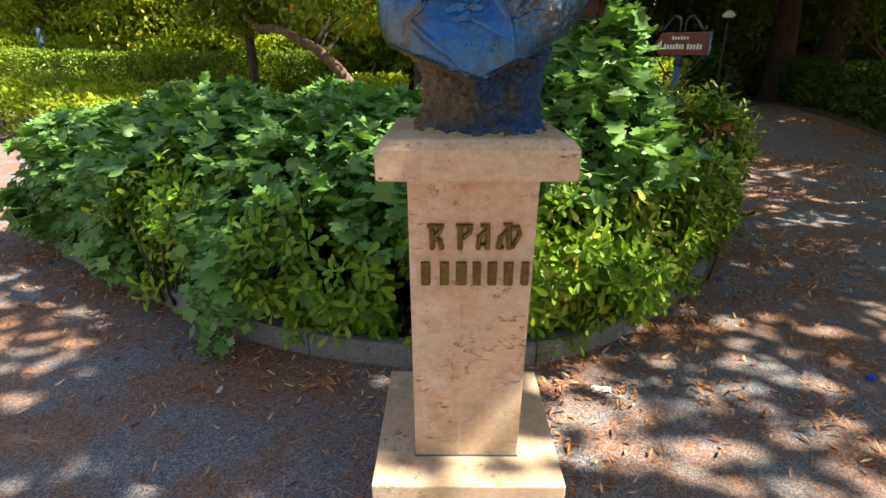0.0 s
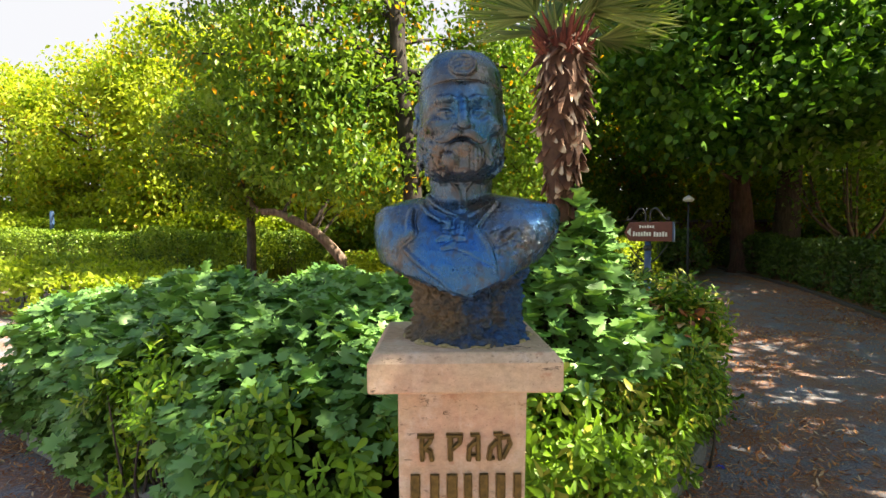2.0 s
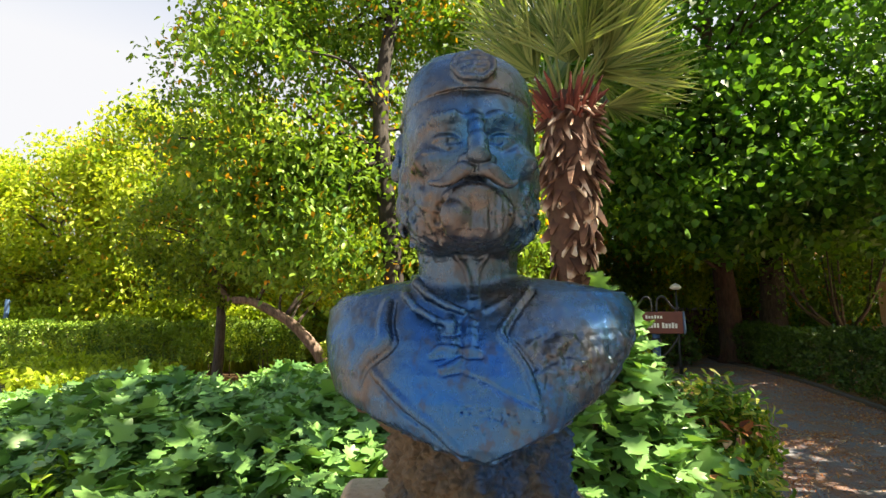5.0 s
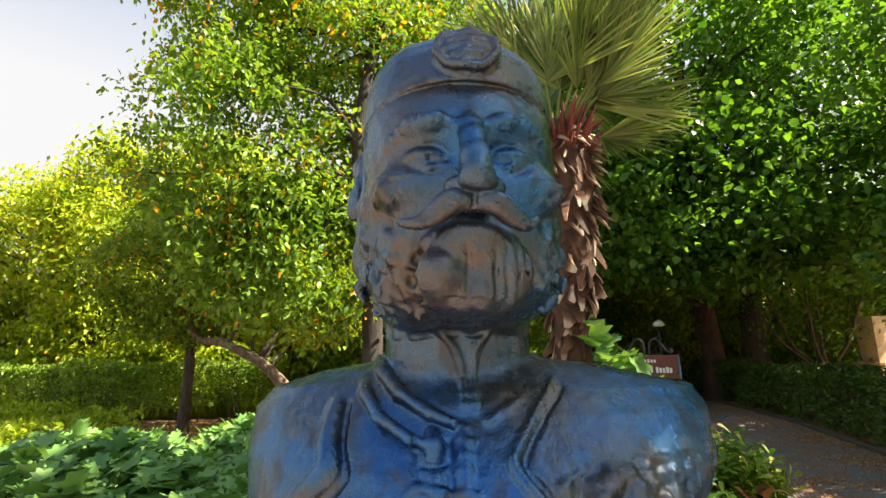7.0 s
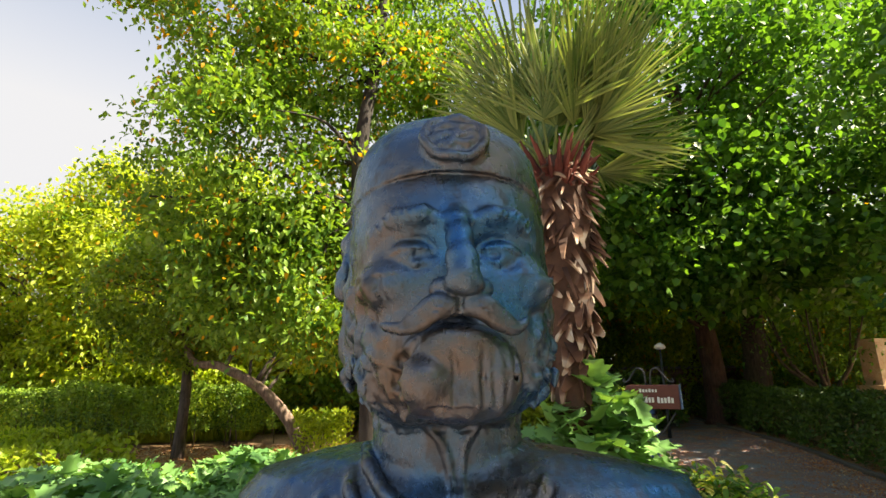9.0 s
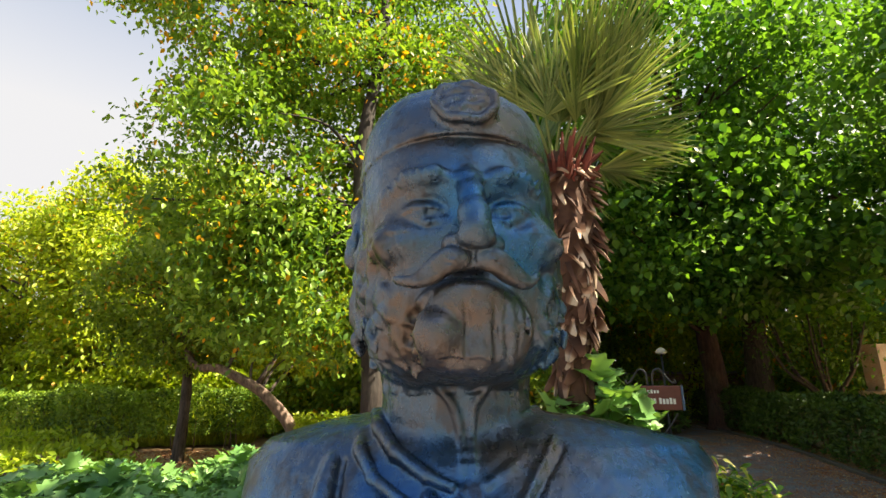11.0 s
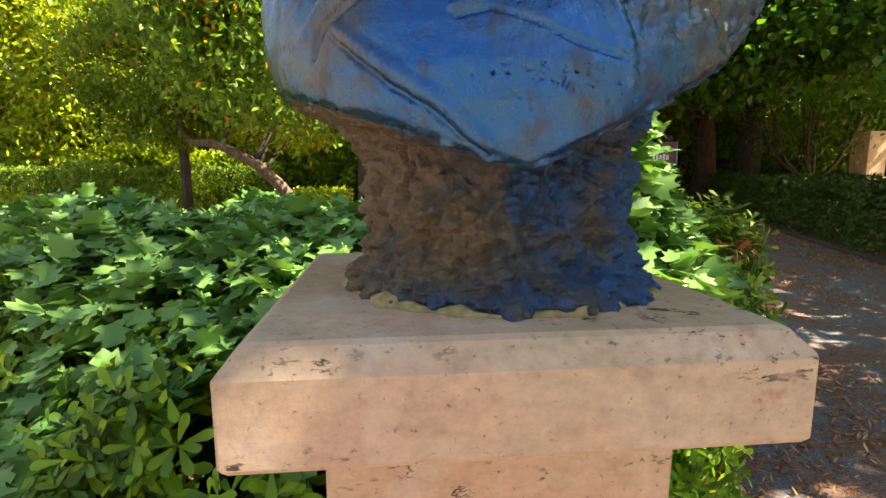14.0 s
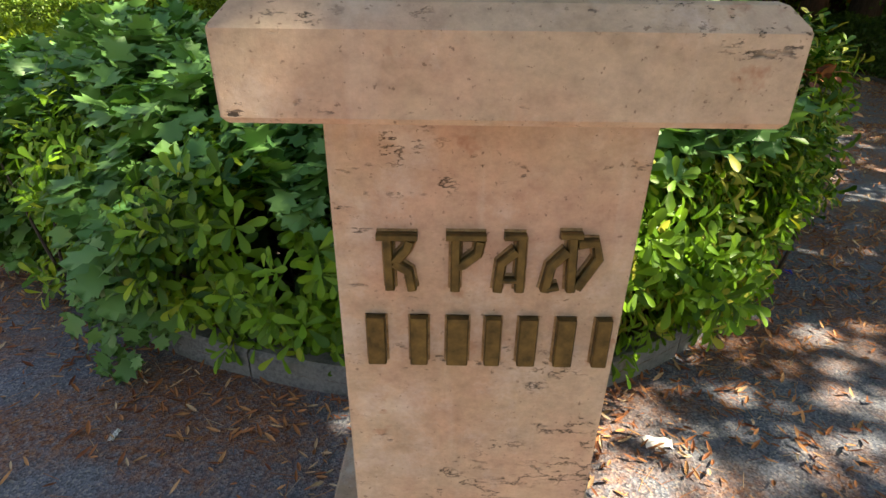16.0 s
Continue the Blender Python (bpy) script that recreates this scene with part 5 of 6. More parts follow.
sign = thing("signpost", "brown arrow sign with white lettering on an iron post", "sign", (2.2, 3.87, 0.0))
sign.rotation_euler = (0, 0, radians(-34))
bm = bmesh.new()
outline = [(-0.23, 1.625), (-0.18, 1.53), (0.25, 1.53), (0.25, 1.735), (-0.18, 1.735)]
f0 = [bm.verts.new((x, -0.05, z)) for x, z in outline]
f1 = [bm.verts.new((x, 0.04, z)) for x, z in outline]
bm.faces.new(f0)
bm.faces.new(f1[::-1])
for i in range(5):
    bm.faces.new((f0[i], f1[i], f1[(i + 1) % 5], f0[(i + 1) % 5]))
bmesh.ops.recalc_face_normals(bm, faces=bm.faces)
bmesh.ops.bevel(bm, geom=bm.edges[:], offset=0.005, segments=1, affect="EDGES")
child("board", bm_mesh("board", bm, m_sign), sign)
child("edge_band", bm_mesh("edge_band", block(0.251, 0.262, -0.052, 0.042, 1.528, 1.737, bevel=0.002), m_sign_edge), sign, "blue end band")
bm = bmesh.new()
bm.faces.new([bm.verts.new(p) for p in ((-0.205, -0.053, 1.63), (-0.165, -0.053, 1.585), (-0.165, -0.053, 1.675))])
arrow = bmesh.ops.extrude_face_region(bm, geom=bm.faces[:])
bmesh.ops.translate(bm, verts=[g for g in arrow["geom"] if isinstance(g, bmesh.types.BMVert)], vec=(0, 0.004, 0))
bmesh.ops.recalc_face_normals(bm, faces=bm.faces)
child("arrow", bm_mesh("arrow", bm, m_white), sign, "white arrowhead")
cells = [(-0.075 + 0.026 * k, -0.075 + 0.026 * k + 0.017, 1.672, 1.697 + 0.006 * (k % 3 == 0)) for k in range(6)]
cells += [(-0.14 + 0.027 * k, -0.14 + 0.027 * k + 0.019, 1.585, 1.628 + 0.008 * (k % 4 == 0)) for k in range(7)]
cells += [(0.068 + 0.028 * k, 0.068 + 0.028 * k + 0.02, 1.582, 1.625 + 0.008 * (k % 3 == 0)) for k in range(5)]
bars(sign, cells, -0.052, m_white)
v, q, t = tube([(0, 0, 0), (0, 0, 0.5), (0, 0, 1.2), (0, 0, 1.53)], [0.05, 0.042, 0.036, 0.034], 12)
child("post", mesh_arrays("post", v, [q, t], m_bluepaint, True), sign, "blue-grey iron post")
for z, r in ((0.52, 0.055), (1.2, 0.05), (1.46, 0.048)):
    v, q, t = tube([(0, 0, z - 0.03), (0, 0, z - 0.012), (0, 0, z + 0.012), (0, 0, z + 0.03)], [r * 0.75, r, r, r * 0.75], 12)
    child("collar", mesh_arrays("collar", v, [q, t], m_iron, True), sign)
for s in (-1, 1):
    pts = [(s * 0.02, 0, 1.735), (s * 0.03, 0, 1.85), (s * 0.08, 0, 1.88), (s * 0.12, 0, 1.84), (s * 0.17, 0, 1.77), (s * 0.21, 0, 1.76), (s * 0.2, 0, 1.79)]
    v, q, t = tube([tuple(p) for p in curve_points(pts, 5)], [0.009] * 31, 6)
    child("scroll", mesh_arrays("scroll", v, [q, t], m_iron, True), sign, "curled iron bracket")
    pts = [(s * 0.03, 0, 1.3), (s * 0.1, 0, 1.36), (s * 0.16, 0, 1.44), (s * 0.2, 0, 1.5)]
    v, q, t = tube([tuple(p) for p in curve_points(pts, 5)], [0.008] * 16, 6)
    child("scroll", mesh_arrays("scroll", v, [q, t], m_iron, True), sign, "curled iron bracket")


# ---- trees, hedges and distance ----
def crown_points(ellipsoids, rng, gap=0.08, clump=0.35):
    """Centres of leaf clumps, near the outside of the ellipsoids, with gaps."""
    pts = []
    for c, r, n in ellipsoids:
        u = unit(rng, n * 2)
        rad = rng.uniform(0.25, 1.0, n * 2) ** 0.45
        p = np.array(c) + u * rad[:, None] * np.array(r)
        keep = [noise.noise(Vector(q) * 0.8) > gap - 0.25 for q in p]
        p = p[np.array(keep)][:n]
        pts.append(p)
    return np.concatenate(pts)


def make_tree(name, label, base, trunk, trunk_r, crowns, leaf_mat, bark_mat, leaf=0.12, per=26, clump=0.34, shape=POINTED, seed=1, limbs=26, droop=0.5, gap=0.08, category="tree", limb_mat=None):
    """trunk: points from the base up, relative to it; crowns: (centre, radii, clumps) in the world."""
    rng = np.random.default_rng(seed)
    tree = thing(name, label, category, base)
    b = np.array(base)
    line = curve_points(trunk, 4)
    radii = [trunk_r * (1.25 if i == 0 else 1.0) * (1 - 0.6 * i / len(line)) for i in range(len(line))]
    v, q, t = tube([tuple(p) for p in line], radii, 10, 0.16, rng)
    child("trunk", mesh_arrays("trunk", v, [q, t], bark_mat, True), tree)
    pts = crown_points(crowns, rng, gap)
    pieces = []
    near = base[1] < 12.5 and base[0] < 8.5 and base[1] > 6
    for k in rng.choice(len(pts), min(limbs, len(pts)), replace=False):
        e = Vector(pts[k] - b)
        i = min(range(len(line)), key=lambda j: (line[j] - e).length + 1.2 * max(0, line[j].z - e.z + 0.6))
        i = max(i, len(line) // 3)
        s = line[i]
        m = s.lerp(e, 0.5) + Vector((rng.uniform(-0.2, 0.2), rng.uniform(-0.2, 0.2), rng.uniform(0.05, 0.4)))
        r0 = min(radii[i] * 0.6, 0.025 + 0.014 * (e - s).length)
        pieces.append(tube([tuple(p) for p in curve_points([s, m, e], 4)], np.linspace(r0, 0.008, 9), 6, 0.1, rng))
    if near:
        for v, q, t in pieces:
            child("limb", mesh_arrays("limb", v, [q, t], limb_mat or bark_mat, True), tree)
    elif pieces:
        v, q, t = join(pieces)
        child("branchwork", mesh_arrays("branchwork", v, [q, t], bark_mat, True), tree)["kind"] = "stuff"
    n = len(pts)
    P = np.repeat(pts, per, 0) + rng.normal(size=(n * per, 3)) * clump * np.array([0.75, 0.75, 0.42])
    up = np.array([0, 0, 1.0]) + 0.6 * unit(rng, n * per)
    ahead = unit(rng, n * per) + np.array([0, 0, -droop])
    v, t = place_leaves(shape, P, up, ahead, leaf * rng.uniform(0.65, 1.25, n * per))
    ob = child("crown", mesh_arrays("crown", v - b, [t], leaf_mat, True), tree)
    ob["kind"] = "stuff"
    return tree


# behind the bust
make_tree("autumn_tree", "tall deciduous tree with green leaves turning yellow", (-0.45, 8.3, 0), [(0, 0, -0.1), (-0.05, 0, 2.5), (-0.3, 0, 5.2), (-0.23, 0, 6.6), (0.05, 0.1, 8.6), (0.1, 0.2, 10.5)], 0.2,
          [((-2.9, 9.2, 6.0), (2.6, 2.0, 2.3), 330), ((-0.4, 10.2, 9.4), (3.2, 2.0, 2.3), 360), ((-1.2, 8.8, 8.0), (2.2, 1.0, 1.0), 80), ((-5.0, 9.0, 10.3), (1.6, 1.0, 0.7), 70), ((-1.9, 8.7, 3.6), (2.1, 1.2, 1.6), 230), ((-3.0, 8.8, 9.6), (2.2, 1.6, 1.6), 130), ((1.6, 9.6, 4.6), (1.4, 1.4, 2.8), 230)],
          f_yellow, m_bark_dark, leaf=0.135, per=52, clump=0.36, seed=2, limbs=46, gap=0.13)
make_tree("citrus_tree", "small round tree with dense dark green leaves", (-5.3, 13.0, 0), [(0, 0, -0.1), (0.05, 0, 1.6), (-0.03, 0, 3.0), (0, 0, 4.2)], 0.15,
          [((-5.6, 13.0, 4.0), (2.1, 1.8, 1.9), 420)], f_citrus, m_bark, leaf=0.14, per=44, clump=0.32, shape=SMALL, seed=3)
make_tree("leaning_tree", "bent pale trunk leaning over the hedge under leaves", (-2.0, 12.0, 0), [(0, 0, -0.1), (-0.5, 0, 0.86), (-1.08, 0.0, 1.53), (-1.62, 0.1, 1.87), (-2.28, 0.2, 2.17), (-3.0, 0.5, 2.32), (-3.8, 1.2, 3.6)], 0.16,
          [((-4.9, 14.6, 5.4), (1.8, 1.4, 1.6), 80), ((-2.6, 13.4, 3.6), (1.9, 1.2, 1.4), 220)], f_bright, m_bark_warm, leaf=0.17, per=36, shape=SMALL, seed=4, limbs=6, limb_mat=m_bark)
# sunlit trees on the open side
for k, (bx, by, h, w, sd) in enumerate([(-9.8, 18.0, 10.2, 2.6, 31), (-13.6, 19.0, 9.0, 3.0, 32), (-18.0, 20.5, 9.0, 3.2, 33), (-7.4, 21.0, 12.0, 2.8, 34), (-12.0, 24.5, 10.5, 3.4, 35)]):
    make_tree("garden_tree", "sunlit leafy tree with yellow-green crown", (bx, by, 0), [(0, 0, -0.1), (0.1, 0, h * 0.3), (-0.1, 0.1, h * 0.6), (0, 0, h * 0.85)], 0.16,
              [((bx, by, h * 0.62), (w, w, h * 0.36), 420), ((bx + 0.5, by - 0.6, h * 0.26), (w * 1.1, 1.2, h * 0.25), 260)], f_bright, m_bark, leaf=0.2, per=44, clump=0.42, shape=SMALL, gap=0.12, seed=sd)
# wall of woods behind
for k, (bx, by, h, w, sd) in enumerate([(-4.2, 20.0, 9.0, 3.0, 41), (-0.5, 19.0, 8.0, 2.8, 42), (2.4, 18.0, 8.6, 2.6, 43), (4.6, 21.5, 10.0, 3.2, 44), (-2.0, 25.0, 11.5, 3.6, 45), (9.0, 24.0, 11.0, 3.6, 46), (14.0, 23.0, 10.5, 3.8, 47), (19.0, 21.0, 10.0, 4.0, 48), (-7.0, 27.0, 11.0, 3.6, 49), (24.0, 18.0, 10.0, 4.0, 56), (6.8, 27.0, 12.0, 3.8, 57), (16.5, 27.0, 12.0, 4.0, 58)]):
    make_tree("woodland_tree", "full leafy tree of the wood behind the path", (bx, by, 0), [(0, 0, -0.1), (0.15, 0, h * 0.3), (-0.1, 0.1, h * 0.6), (0, 0, h * 0.85)], 0.2,
              [((bx, by, h * 0.62), (w, w, h * 0.38), 420), ((bx, by - 0.8, h * 0.24), (w * 1.1, 1.4, h * 0.24), 260)], f_yellow if k % 2 else f_bright, m_bark, leaf=0.24, per=44, clump=0.48, shape=SMALL, gap=0.1, seed=sd)
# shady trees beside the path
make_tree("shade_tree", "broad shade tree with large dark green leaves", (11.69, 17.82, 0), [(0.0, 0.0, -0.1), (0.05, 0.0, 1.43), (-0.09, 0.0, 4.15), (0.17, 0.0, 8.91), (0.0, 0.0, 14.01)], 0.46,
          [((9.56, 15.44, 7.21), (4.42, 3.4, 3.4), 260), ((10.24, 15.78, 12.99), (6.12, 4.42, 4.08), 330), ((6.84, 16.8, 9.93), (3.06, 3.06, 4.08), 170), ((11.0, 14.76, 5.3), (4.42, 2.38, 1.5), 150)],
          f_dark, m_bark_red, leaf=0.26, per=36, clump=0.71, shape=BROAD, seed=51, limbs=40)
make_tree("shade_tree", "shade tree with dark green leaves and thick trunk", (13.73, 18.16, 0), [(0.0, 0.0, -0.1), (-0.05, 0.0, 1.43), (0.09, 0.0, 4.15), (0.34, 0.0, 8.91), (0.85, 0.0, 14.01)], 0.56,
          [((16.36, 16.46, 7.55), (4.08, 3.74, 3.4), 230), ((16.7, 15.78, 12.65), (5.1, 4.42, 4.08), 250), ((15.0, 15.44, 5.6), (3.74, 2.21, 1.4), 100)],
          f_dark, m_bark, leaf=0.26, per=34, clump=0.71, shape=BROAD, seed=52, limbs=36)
make_tree("slender_tree", "thin dark trunk between the shade trees", (12.54, 19.18, 0), [(0.0, 0.0, -0.1), (0.09, 0.0, 2.11), (0.0, 0.0, 6.36)], 0.17,
          [((12.62, 19.18, 7.89), (2.04, 1.7, 2.38), 60)],
          f_dark, m_bark, leaf=0.31, per=20, clump=0.58, shape=BROAD, seed=53, limbs=8)
make_tree("roadside_tree", "grey-trunked tree at the bend of the path", (9.73, 23.6, 0), [(0.0, 0.0, -0.1), (0.09, 0.0, 2.11), (0.26, 0.0, 6.36), (0.34, 0.0, 10.61)], 0.34,
          [((8.88, 24.62, 9.59), (4.08, 3.4, 4.42), 190)],
          f_dark, m_bark, leaf=0.31, per=20, clump=0.71, shape=BROAD, seed=54, limbs=16)
make_tree("roadside_tree", "tree with dark trunk where the path turns", (12.28, 25.98, 0), [(0.0, 0.0, -0.1), (0.09, 0.0, 2.11), (0.09, 0.0, 6.36), (0.34, 0.0, 10.61)], 0.34,
          [((12.28, 26.66, 9.93), (4.08, 3.4, 4.76), 190)],
          f_dark, m_bark, leaf=0.31, per=20, clump=0.71, shape=BROAD, seed=55, limbs=16)
# many-stemmed flowering shrub past the hedge
many = thing("flowering_shrub", "many-stemmed shrub with sparse leaves and pink blossom", "shrub", (15.3, 16.8, 0.3))
rng = np.random.default_rng(61)
P, tips = [], []
for k in range(11):
    a = rng.uniform(0, 2 * math.pi)
    e = Vector((math.cos(a) * rng.uniform(1.0, 2.9), math.sin(a) * rng.uniform(0.5, 1.7), rng.uniform(2.8, 4.6)))
    pts = curve_points([(0.04 * math.cos(a), 0.04 * math.sin(a), 0), (e.x * 0.25, e.y * 0.25, 1.0), (e.x * 0.65, e.y * 0.6, 1.8), tuple(e)], 4)
    P.append(tube([tuple(p) for p in pts], np.linspace(0.095, 0.02, 13), 6, 0.1, rng))
    tips += [e, Vector(pts[9])]
for v, q, t in P:
    child("branch", mesh_arrays("branch", v, [q, t], m_bark, True), many)
pts = np.repeat(np.array([tuple(p) for p in tips]), 60, 0) + rng.normal(size=(60 * len(tips), 3)) * 0.65
v, t = place_leaves(POINTED, pts, np.array([0, 0, 1.0]) + 0.7 * unit(rng, len(pts)), unit(rng, len(pts)), rng.uniform(0.12, 0.2, len(pts)))
child("leaves", mesh_arrays("leaves", v, [t], f_dark, True), many)["kind"] = "stuff"
m_pink, nt, out = material("pink petals")
surface(nt, out, ramp(nt, noise_tex(nt, 30, 2), [(0.3, (0.5, 0.06, 0.14)), (0.7, (0.65, 0.16, 0.25))]), 0.6)
pts = np.repeat(np.array([tuple(p) for p in tips[::3]]), 14, 0) + rng.normal(size=(14 * len(tips[::3]), 3)) * 0.09
v, t = place_leaves(SMALL, pts, unit(rng, len(pts)), unit(rng, len(pts)), rng.uniform(0.03, 0.05, len(pts)))
child("blossom", mesh_arrays("blossom", v, [t], m_pink, True), many, "pink blossom")["kind"] = "stuff"


def make_hedge(name, label, line, width, high, mat, seed, leaf=0.06, density=900, rough=0.1, floor_gap=0.1):
    """A clipped hedge along a line of (x, y): stems, dark inside and small leaves on an uneven box."""
    rng = np.random.default_rng(seed)
    hedge = thing(name, label, "hedge", (line[0][0], line[0][1], 0))
    b = np.array(hedge.location)
    P, U, pieces = [], [], []
    for a, c in zip(line, line[1:]):
        a, c = np.array(a, float), np.array(c, float)
        L = np.linalg.norm(c - a)
        d = (c - a) / L
        nrm = np.array([-d[1], d[0]])
        n = int(L * density * (width + 2 * high))
        s = rng.uniform(-0.1, L + 0.1, n)
        g = rng.uniform(0, width + 2 * high, n)
        off = np.where(g < high, -width / 2, np.where(g < high + width, g - high - width / 2, width / 2))
        z = np.where(g < high, g, np.where(g < high + width, high, width + 2 * high - g))
        o = np.where(g < high, -1, np.where(g < high + width, 0, 1))
        lump = rough * (np.sin(2.1 * s + a[0]) + np.sin(5.3 * s + 2 * z) * 0.6 + np.sin(3 * z + s))
        inset = np.abs(rng.normal(size=n)) * 0.09
        off = off + o * (lump - inset)
        z = z + np.where(o == 0, lump - inset, 0)
        q = a[None] + d[None] * s[:, None] + nrm[None] * off[:, None]
        ok = z > floor_gap
        P.append(np.stack([q[ok, 0], q[ok, 1], z[ok]], 1))
        U.append(np.stack([nrm[0] * o[ok], nrm[1] * o[ok], (o[ok] == 0) * 1.0 + 0.35], 1))
        for k in range(int(L * 3)):
            p = a + d * rng.uniform(0, L) + nrm * rng.uniform(-0.3, 0.3) * width
            e = p + rng.uniform(-0.2, 0.2, 2)
            pieces.append(tube([(p[0], p[1], -0.02), ((p[0] + e[0]) / 2, (p[1] + e[1]) / 2, high * 0.4), (e[0], e[1], high * 0.85)], [0.02, 0.016, 0.008], 5))
    P, U = np.concatenate(P), np.concatenate(U)
    v, t = place_leaves(SMALL, P, U + 0.8 * unit(rng, len(P)), U * 0.4 + unit(rng, len(P)), leaf * rng.uniform(0.7, 1.3, len(P)))
    child("leaves", mesh_arrays("leaves", v - b, [t], mat, True), hedge)["kind"] = "stuff"
    v, q, t = join(pieces)
    child("twigwork", mesh_arrays("twigwork", v - b, [q, t], m_twig, True), hedge)["kind"] = "stuff"
    return hedge


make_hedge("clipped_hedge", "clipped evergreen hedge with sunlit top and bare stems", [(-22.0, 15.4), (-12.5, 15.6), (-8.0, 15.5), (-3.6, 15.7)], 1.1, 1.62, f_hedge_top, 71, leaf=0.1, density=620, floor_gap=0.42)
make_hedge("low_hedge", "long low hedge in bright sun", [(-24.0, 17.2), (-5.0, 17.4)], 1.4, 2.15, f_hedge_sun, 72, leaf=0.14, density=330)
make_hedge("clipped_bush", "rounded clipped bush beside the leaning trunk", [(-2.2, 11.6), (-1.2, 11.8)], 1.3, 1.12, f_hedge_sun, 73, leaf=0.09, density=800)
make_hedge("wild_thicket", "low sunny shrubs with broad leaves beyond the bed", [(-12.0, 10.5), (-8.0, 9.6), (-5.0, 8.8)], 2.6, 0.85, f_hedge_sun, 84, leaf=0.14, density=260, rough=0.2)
make_hedge("path_hedge", "dark hedge in shade along the path", [(8.1, 5.0), (8.9, 7.4), (9.9, 9.8), (11.2, 13.4), (13.0, 20.4)], 1.2, 1.28, f_hedge_shade, 74, leaf=0.1, density=620)
make_hedge("clipped_bush", "dark bush behind the signpost", [(3.2, 8.6), (3.9, 9.2)], 0.9, 1.1, f_hedge_shade, 75, leaf=0.09, density=800)
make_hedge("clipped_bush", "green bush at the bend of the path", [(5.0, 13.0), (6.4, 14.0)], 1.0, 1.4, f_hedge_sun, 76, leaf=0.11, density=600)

# the last, dark-leaved row is added to darken the view behind the trunks
for line, h, mat, sd in (([(-20.0, 21.0), (-9.0, 22.0)], 2.6, f_bright, 77), ([(-8.0, 21.5), (2.0, 20.5)], 2.8, f_citrus, 78), ([(9.5, 24.6), (30.0, 24.2)], 4.2, f_hedge_sun, 79), ([(1.5, 14.5), (4.4, 15.0)], 1.6, f_citrus, 80), ([(3.5, 17.4), (9.5, 17.6)], 1.5, f_hedge_shade, 86)):
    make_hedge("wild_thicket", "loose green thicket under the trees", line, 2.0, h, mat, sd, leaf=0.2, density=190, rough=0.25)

# long grass behind the hedge
rng = np.random.default_rng(81)
n = 14000
P = np.stack([rng.uniform(-22, -4.5, n), rng.uniform(16.2, 17.0, n), np.full(n, 0.9)], 1)
BLADE = leaf_shape([(0, 0), (0.02, 0.3), (0.018, 0.7), (0, 1.0)], 0.3, 0.25)
ahead = np.array([0, 0, 1.0]) + 0.45 * unit(rng, n)
v, t = place_leaves(BLADE, P, unit(rng, n), ahead, rng.uniform(0.7, 1.5, n))
v[:, 2] -= 0.9
tagged(new("tall_grass", mesh_arrays("tall_grass", v, [t], f_grass, True)), "tall sunlit grass behind the hedge", "grass", kind="stuff")

# sandy bank rising to the wall, its soil lightened to look sunlit
bm = bmesh.new()
grid = [[bm.verts.new((9.9 + 0.9 * i + 0.3 * (0.9 * j), 9.6 + 0.9 * j, -0.02 + 0.62 * min(1, j / 5) ** 1.3 * min(1, i / 2 + 0.3) + 0.04 * noise.noise(Vector((i * 0.7, j * 0.8, 2.0))))) for i in range(22)] for j in range(13)]
for r0, r1 in zip(grid, grid[1:]):
    for i in range(21):
        bm.faces.new((r0[i], r0[i + 1], r1[i + 1], r1[i]))
tagged(new("bank", bm_mesh("bank", bm, m_sand_sunlit, True)), "dry sandy bank behind the dark hedge, lightened for sun", "ground", kind="structure")

# low rubble wall in the distance
wall = thing("wall_far", "low rubble stone wall beyond the trees", "wall", (3.0, 22.2, 0), kind="structure")
child("masonry", bm_mesh("masonry", block(0, 22, -0.25, 0.25, -0.1, 2.0, bevel=0.02), m_wall), wall)
child("coping", bm_mesh("coping", block(-0.05, 22.05, -0.32, 0.32, 2.003, 2.12, bevel=0.02), m_kerb), wall, "pale stone coping")
# second stone pedestal past the hedge
other = thing("stone_pedestal", "distant stone pedestal beyond the hedge", "pedestal", (17.05, 16.4, 0.3))
child("base_block", bm_mesh("base_block", block(-0.55, 0.55, -0.55, 0.55, -0.35, 1.0, bevel=0.02), m_stone), other)
child("shaft", bm_mesh("shaft", block(-0.36, 0.36, -0.36, 0.36, 1.002, 2.6, bevel=0.01), m_stone), other)
# lamp and painted post
lamp = thing("street_lamp", "slim park lamp with a white shade", "street lamp", (7.87, 14.3, 0))
v, q, t = tube([(0, 0, 0), (0, 0, 0.4), (0, 0, 2.55)], [0.06, 0.04, 0.03], 10)
child("pole", mesh_arrays("pole", v, [q, t], m_iron, True), lamp)
v, q, t = tube([(0, 0, 2.52), (0, 0, 2.58), (0, 0, 2.66), (0, 0, 2.72)], [0.1, 0.18, 0.12, 0.02], 14)
child("shade", mesh_arrays("shade", v, [q, t], m_white, True), lamp, "white lamp shade")
post = thing("painted_post", "short blue painted post by the sunny path", "post", (-13.4, 16.5, 0))
v, q, t = tube([(0, 0, 0), (0, 0, 1.0), (0, 0, 2.35), (0, 0, 2.42)], [0.07, 0.07, 0.07, 0.04], 10)
child("shaft", mesh_arrays("shaft", v, [q, t], m_bluepaint, True), post)

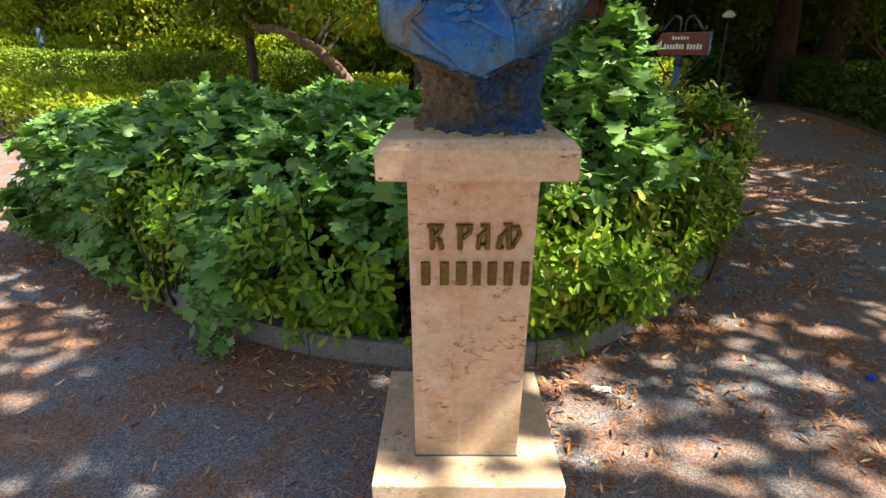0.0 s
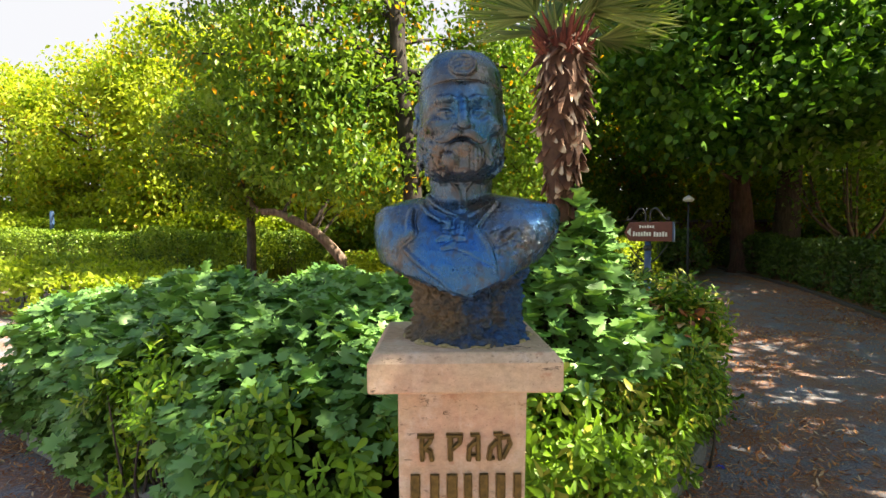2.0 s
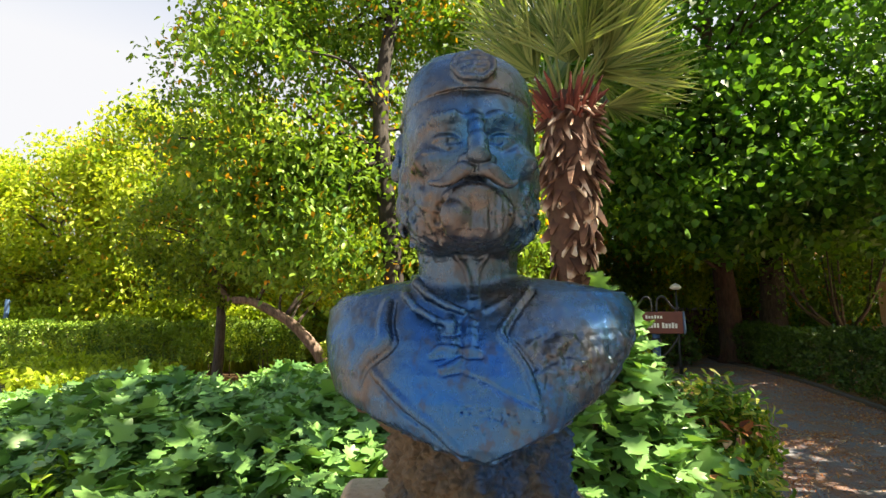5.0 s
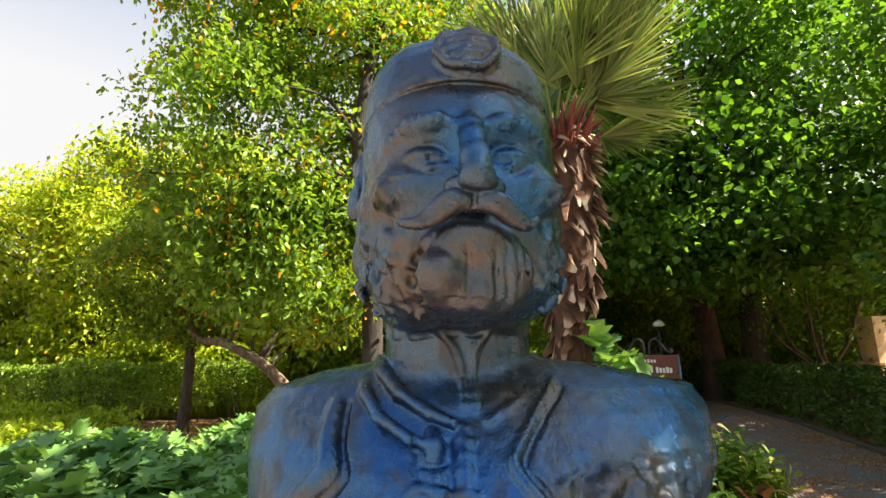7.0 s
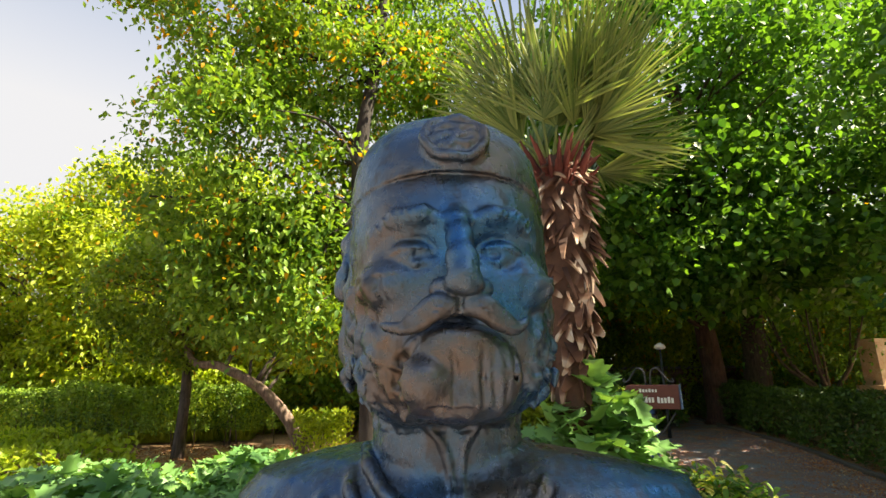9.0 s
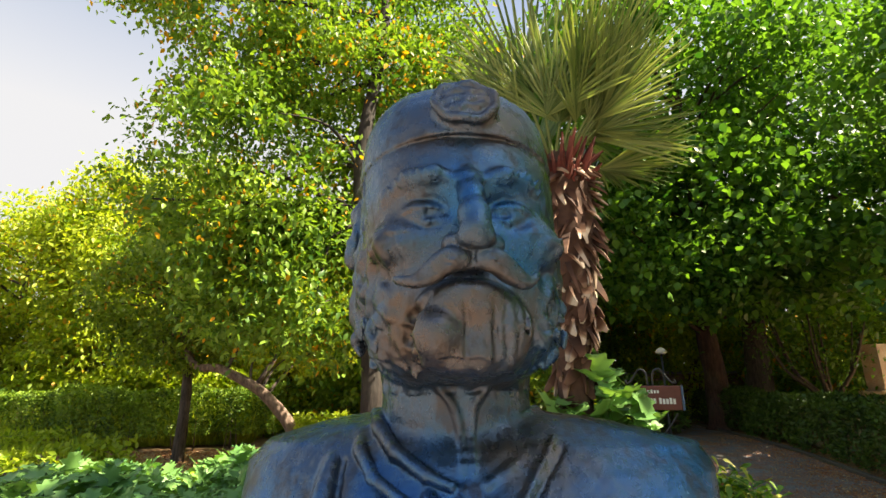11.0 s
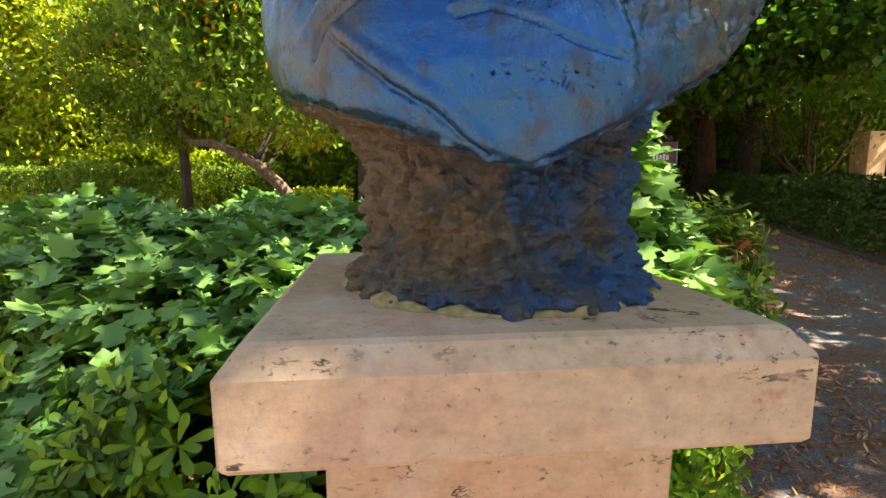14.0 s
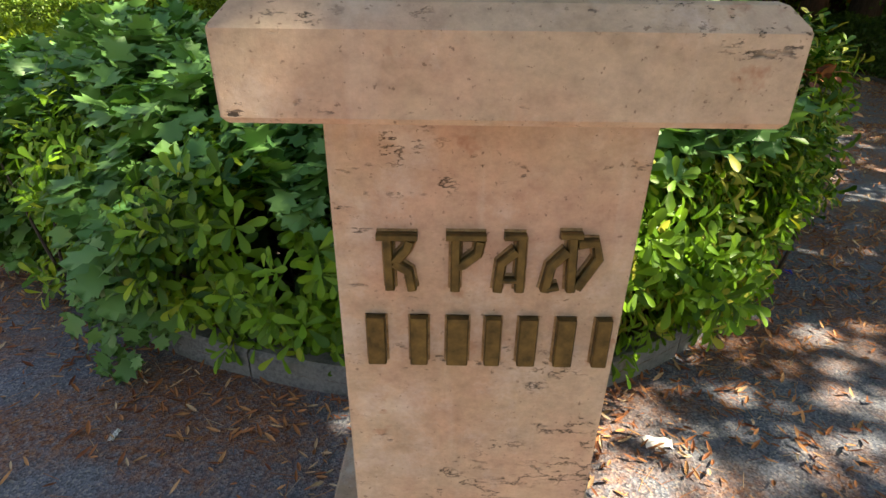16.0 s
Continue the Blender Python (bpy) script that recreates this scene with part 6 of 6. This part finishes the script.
# unseen trees, added to shade pedestal, path and bed and to block low sky
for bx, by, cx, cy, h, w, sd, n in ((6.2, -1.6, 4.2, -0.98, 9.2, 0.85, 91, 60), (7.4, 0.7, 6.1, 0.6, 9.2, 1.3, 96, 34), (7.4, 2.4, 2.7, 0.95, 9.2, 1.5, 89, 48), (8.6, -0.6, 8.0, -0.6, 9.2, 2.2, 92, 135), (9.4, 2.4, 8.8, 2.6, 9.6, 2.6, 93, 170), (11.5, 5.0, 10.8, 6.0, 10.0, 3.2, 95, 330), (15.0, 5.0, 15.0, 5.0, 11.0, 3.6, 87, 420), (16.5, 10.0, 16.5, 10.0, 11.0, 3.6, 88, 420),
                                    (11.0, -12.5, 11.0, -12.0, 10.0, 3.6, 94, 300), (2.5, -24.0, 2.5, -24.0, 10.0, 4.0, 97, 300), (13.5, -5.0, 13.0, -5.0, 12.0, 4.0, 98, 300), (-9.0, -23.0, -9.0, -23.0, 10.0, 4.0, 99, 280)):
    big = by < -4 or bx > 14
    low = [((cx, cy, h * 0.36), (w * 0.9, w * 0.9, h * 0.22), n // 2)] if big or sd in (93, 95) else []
    make_tree("shade_tree", "unseen tree added for shade", (bx, by, 0), [(0, 0, -0.1), (0.1, 0, h * 0.3), ((cx - bx) * 0.5, (cy - by) * 0.5, h * 0.6), (cx - bx, cy - by, h * 0.85)], 0.22,
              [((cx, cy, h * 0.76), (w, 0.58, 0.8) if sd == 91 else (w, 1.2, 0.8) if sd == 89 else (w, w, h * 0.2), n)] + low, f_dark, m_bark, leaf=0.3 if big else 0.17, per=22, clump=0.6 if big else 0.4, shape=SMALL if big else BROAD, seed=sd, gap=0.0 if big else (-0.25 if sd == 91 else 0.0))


# ---- litter ----
rng = np.random.default_rng(101)
n = 90000
P = np.stack([rng.uniform(-4.5, 6.2, n), rng.uniform(-1.8, 9.5, n), np.zeros(n)], 1)
d = inside_bed(P[:, 0], P[:, 1])
near_kerb = np.exp(-np.abs(d + 0.12) / 0.22)
lump = np.array([noise.noise(Vector((x * 1.3, y * 1.3, 3.0))) for x, y, _ in P])
keep = (d < -0.01) & (rng.uniform(size=n) < 0.03 + 1.6 * near_kerb * (0.75 + 0.25 * (P[:, 0] > 0)) + (0.2 + 0.7 * (P[:, 0] > 0.3)) * np.clip(lump * 2, 0, 1)) & ~((np.abs(P[:, 0]) < 0.31) & (np.abs(P[:, 1]) < 0.31))
P = P[keep]
n = len(P)
P[:, 2] = rng.uniform(0.003, 0.016, n)
DRY = leaf_shape([(0, 0), (0.1, 0.2), (0.14, 0.5), (0.07, 0.85), (0, 1.0)], 0.6, -0.35)
v, t = place_leaves(DRY, P, np.array([0, 0, 1.0]) + 0.4 * unit(rng, n), unit(rng, n) * np.array([1, 1, 0.12]), rng.uniform(0.02, 0.055, n))
v[:, 2] = np.maximum(v[:, 2], 0.002)
tagged(new("dry_leaves", mesh_arrays("dry_leaves", v, [t], m_litter)), "curled brown dry leaves strewn on the asphalt", "dry leaves", kind="stuff")
# needles
n = 110000
P = np.stack([rng.uniform(-3.5, 5.5, n), rng.uniform(-1.6, 6.5, n), np.full(n, 0.003)], 1)
d = inside_bed(P[:, 0], P[:, 1])
lump = np.array([noise.noise(Vector((x * 1.1, y * 1.1, 8.0))) for x, y, _ in P])
keep = (d < -0.01) & (rng.uniform(size=n) < np.clip(lump * 2.5, 0, 1) + 0.4 * np.exp(-np.abs(d) / 0.2)) & ~((np.abs(P[:, 0]) < 0.31) & (np.abs(P[:, 1]) < 0.31))
P = P[keep]
n = len(P)
NEEDLE = (np.array([(-0.012, 0, 0), (0.012, 0, 0), (0.012, 1, 0), (-0.012, 1, 0)], float), np.array([(0, 1, 2), (0, 2, 3)]))
v, t = place_leaves(NEEDLE, P, np.array([[0, 0, 1.0]]).repeat(n, 0), unit(rng, n) * np.array([1, 1, 0.02]), rng.uniform(0.04, 0.1, n))
v[:, 2] = np.maximum(v[:, 2], 0.002)
tagged(new("fallen_needles", mesh_arrays("fallen_needles", v, [t], m_litter)), "rust-brown fallen needles on the asphalt", "needles", kind="stuff")

# thick leaf fall along the shaded path
n = 110000
P = np.stack([rng.uniform(1.6, 11.0, n), rng.uniform(1.5, 16.0, n), np.zeros(n)], 1)
lump = np.array([noise.noise(Vector((x * 0.9, y * 0.9, 5.0))) for x, y, _ in P])
edge = np.array([min((x - a) ** 2 + (y - b) ** 2 for a, b in right_edge[::2]) for x, y, _ in P]) ** 0.5
keep = (inside_bed(P[:, 0], P[:, 1]) < -0.05) & (rng.uniform(size=n) < 0.05 + 0.8 * np.exp(-edge / 0.5) + 0.5 * np.clip(lump * 2.4, 0, 1))
P = P[keep]
n = len(P)
P[:, 2] = rng.uniform(0.003, 0.02, n)
v, t = place_leaves(DRY, P, np.array([0, 0, 1.0]) + 0.4 * unit(rng, n), unit(rng, n) * np.array([1, 1, 0.12]), rng.uniform(0.025, 0.065, n))
v[:, 2] = np.maximum(v[:, 2], 0.002)
tagged(new("leaf_fall", mesh_arrays("leaf_fall", v, [t], m_litter)), "rust-brown leaf fall along the shaded path", "dry leaves", kind="stuff")


# sunny leaf fall between the bed and the hedge
n = 16000
P = np.stack([rng.uniform(-9.0, 1.0, n), rng.uniform(8.6, 15.0, n), rng.uniform(0.0, 0.02, n)], 1)
v, t = place_leaves(DRY, P, np.array([0, 0, 1.0]) + 0.4 * unit(rng, n), unit(rng, n) * np.array([1, 1, 0.12]), rng.uniform(0.05, 0.1, n))
tagged(new("leaf_fall", mesh_arrays("leaf_fall", v, [t], m_litter)), "golden leaf fall on dry ground before the hedge", "dry leaves", kind="stuff")


def scrap(name, label, at, size, mat, seed):
    rng = np.random.default_rng(seed)
    bm = bmesh.new()
    bmesh.ops.create_grid(bm, x_segments=6, y_segments=5, size=0.5)
    for vert in bm.verts:
        p = vert.co
        vert.co = Vector((p.x * size[0], p.y * size[1], 0.006 + abs(noise.noise(Vector((p.x * 4, p.y * 4, seed)))) * size[2]))
    ext = bmesh.ops.extrude_face_region(bm, geom=bm.faces[:])
    bmesh.ops.translate(bm, verts=[g for g in ext["geom"] if isinstance(g, bmesh.types.BMVert)], vec=(0, 0, 0.0015))
    ob = tagged(new(name, bm_mesh(name, bm, mat)), label, "litter")
    ob.location = (at[0], at[1], -0.004)
    ob.rotation_euler = (0, 0, rng.uniform(0, 6))


scrap("paper_scrap", "crumpled white paper scrap on the asphalt", (0.68, 0.61), (0.09, 0.05, 0.03), m_white, 1)
scrap("paper_scrap", "small white paper shred by the kerb", (-1.18, 0.6), (0.05, 0.02, 0.02), m_white, 2)
for x, y, k in ((2.07, 0.71, 3), (1.9, 1.92, 4)):
    scrap("bottle_cap", "small blue plastic scrap on the path", (x, y), (0.05, 0.04, 0.03), m_plastic, k)
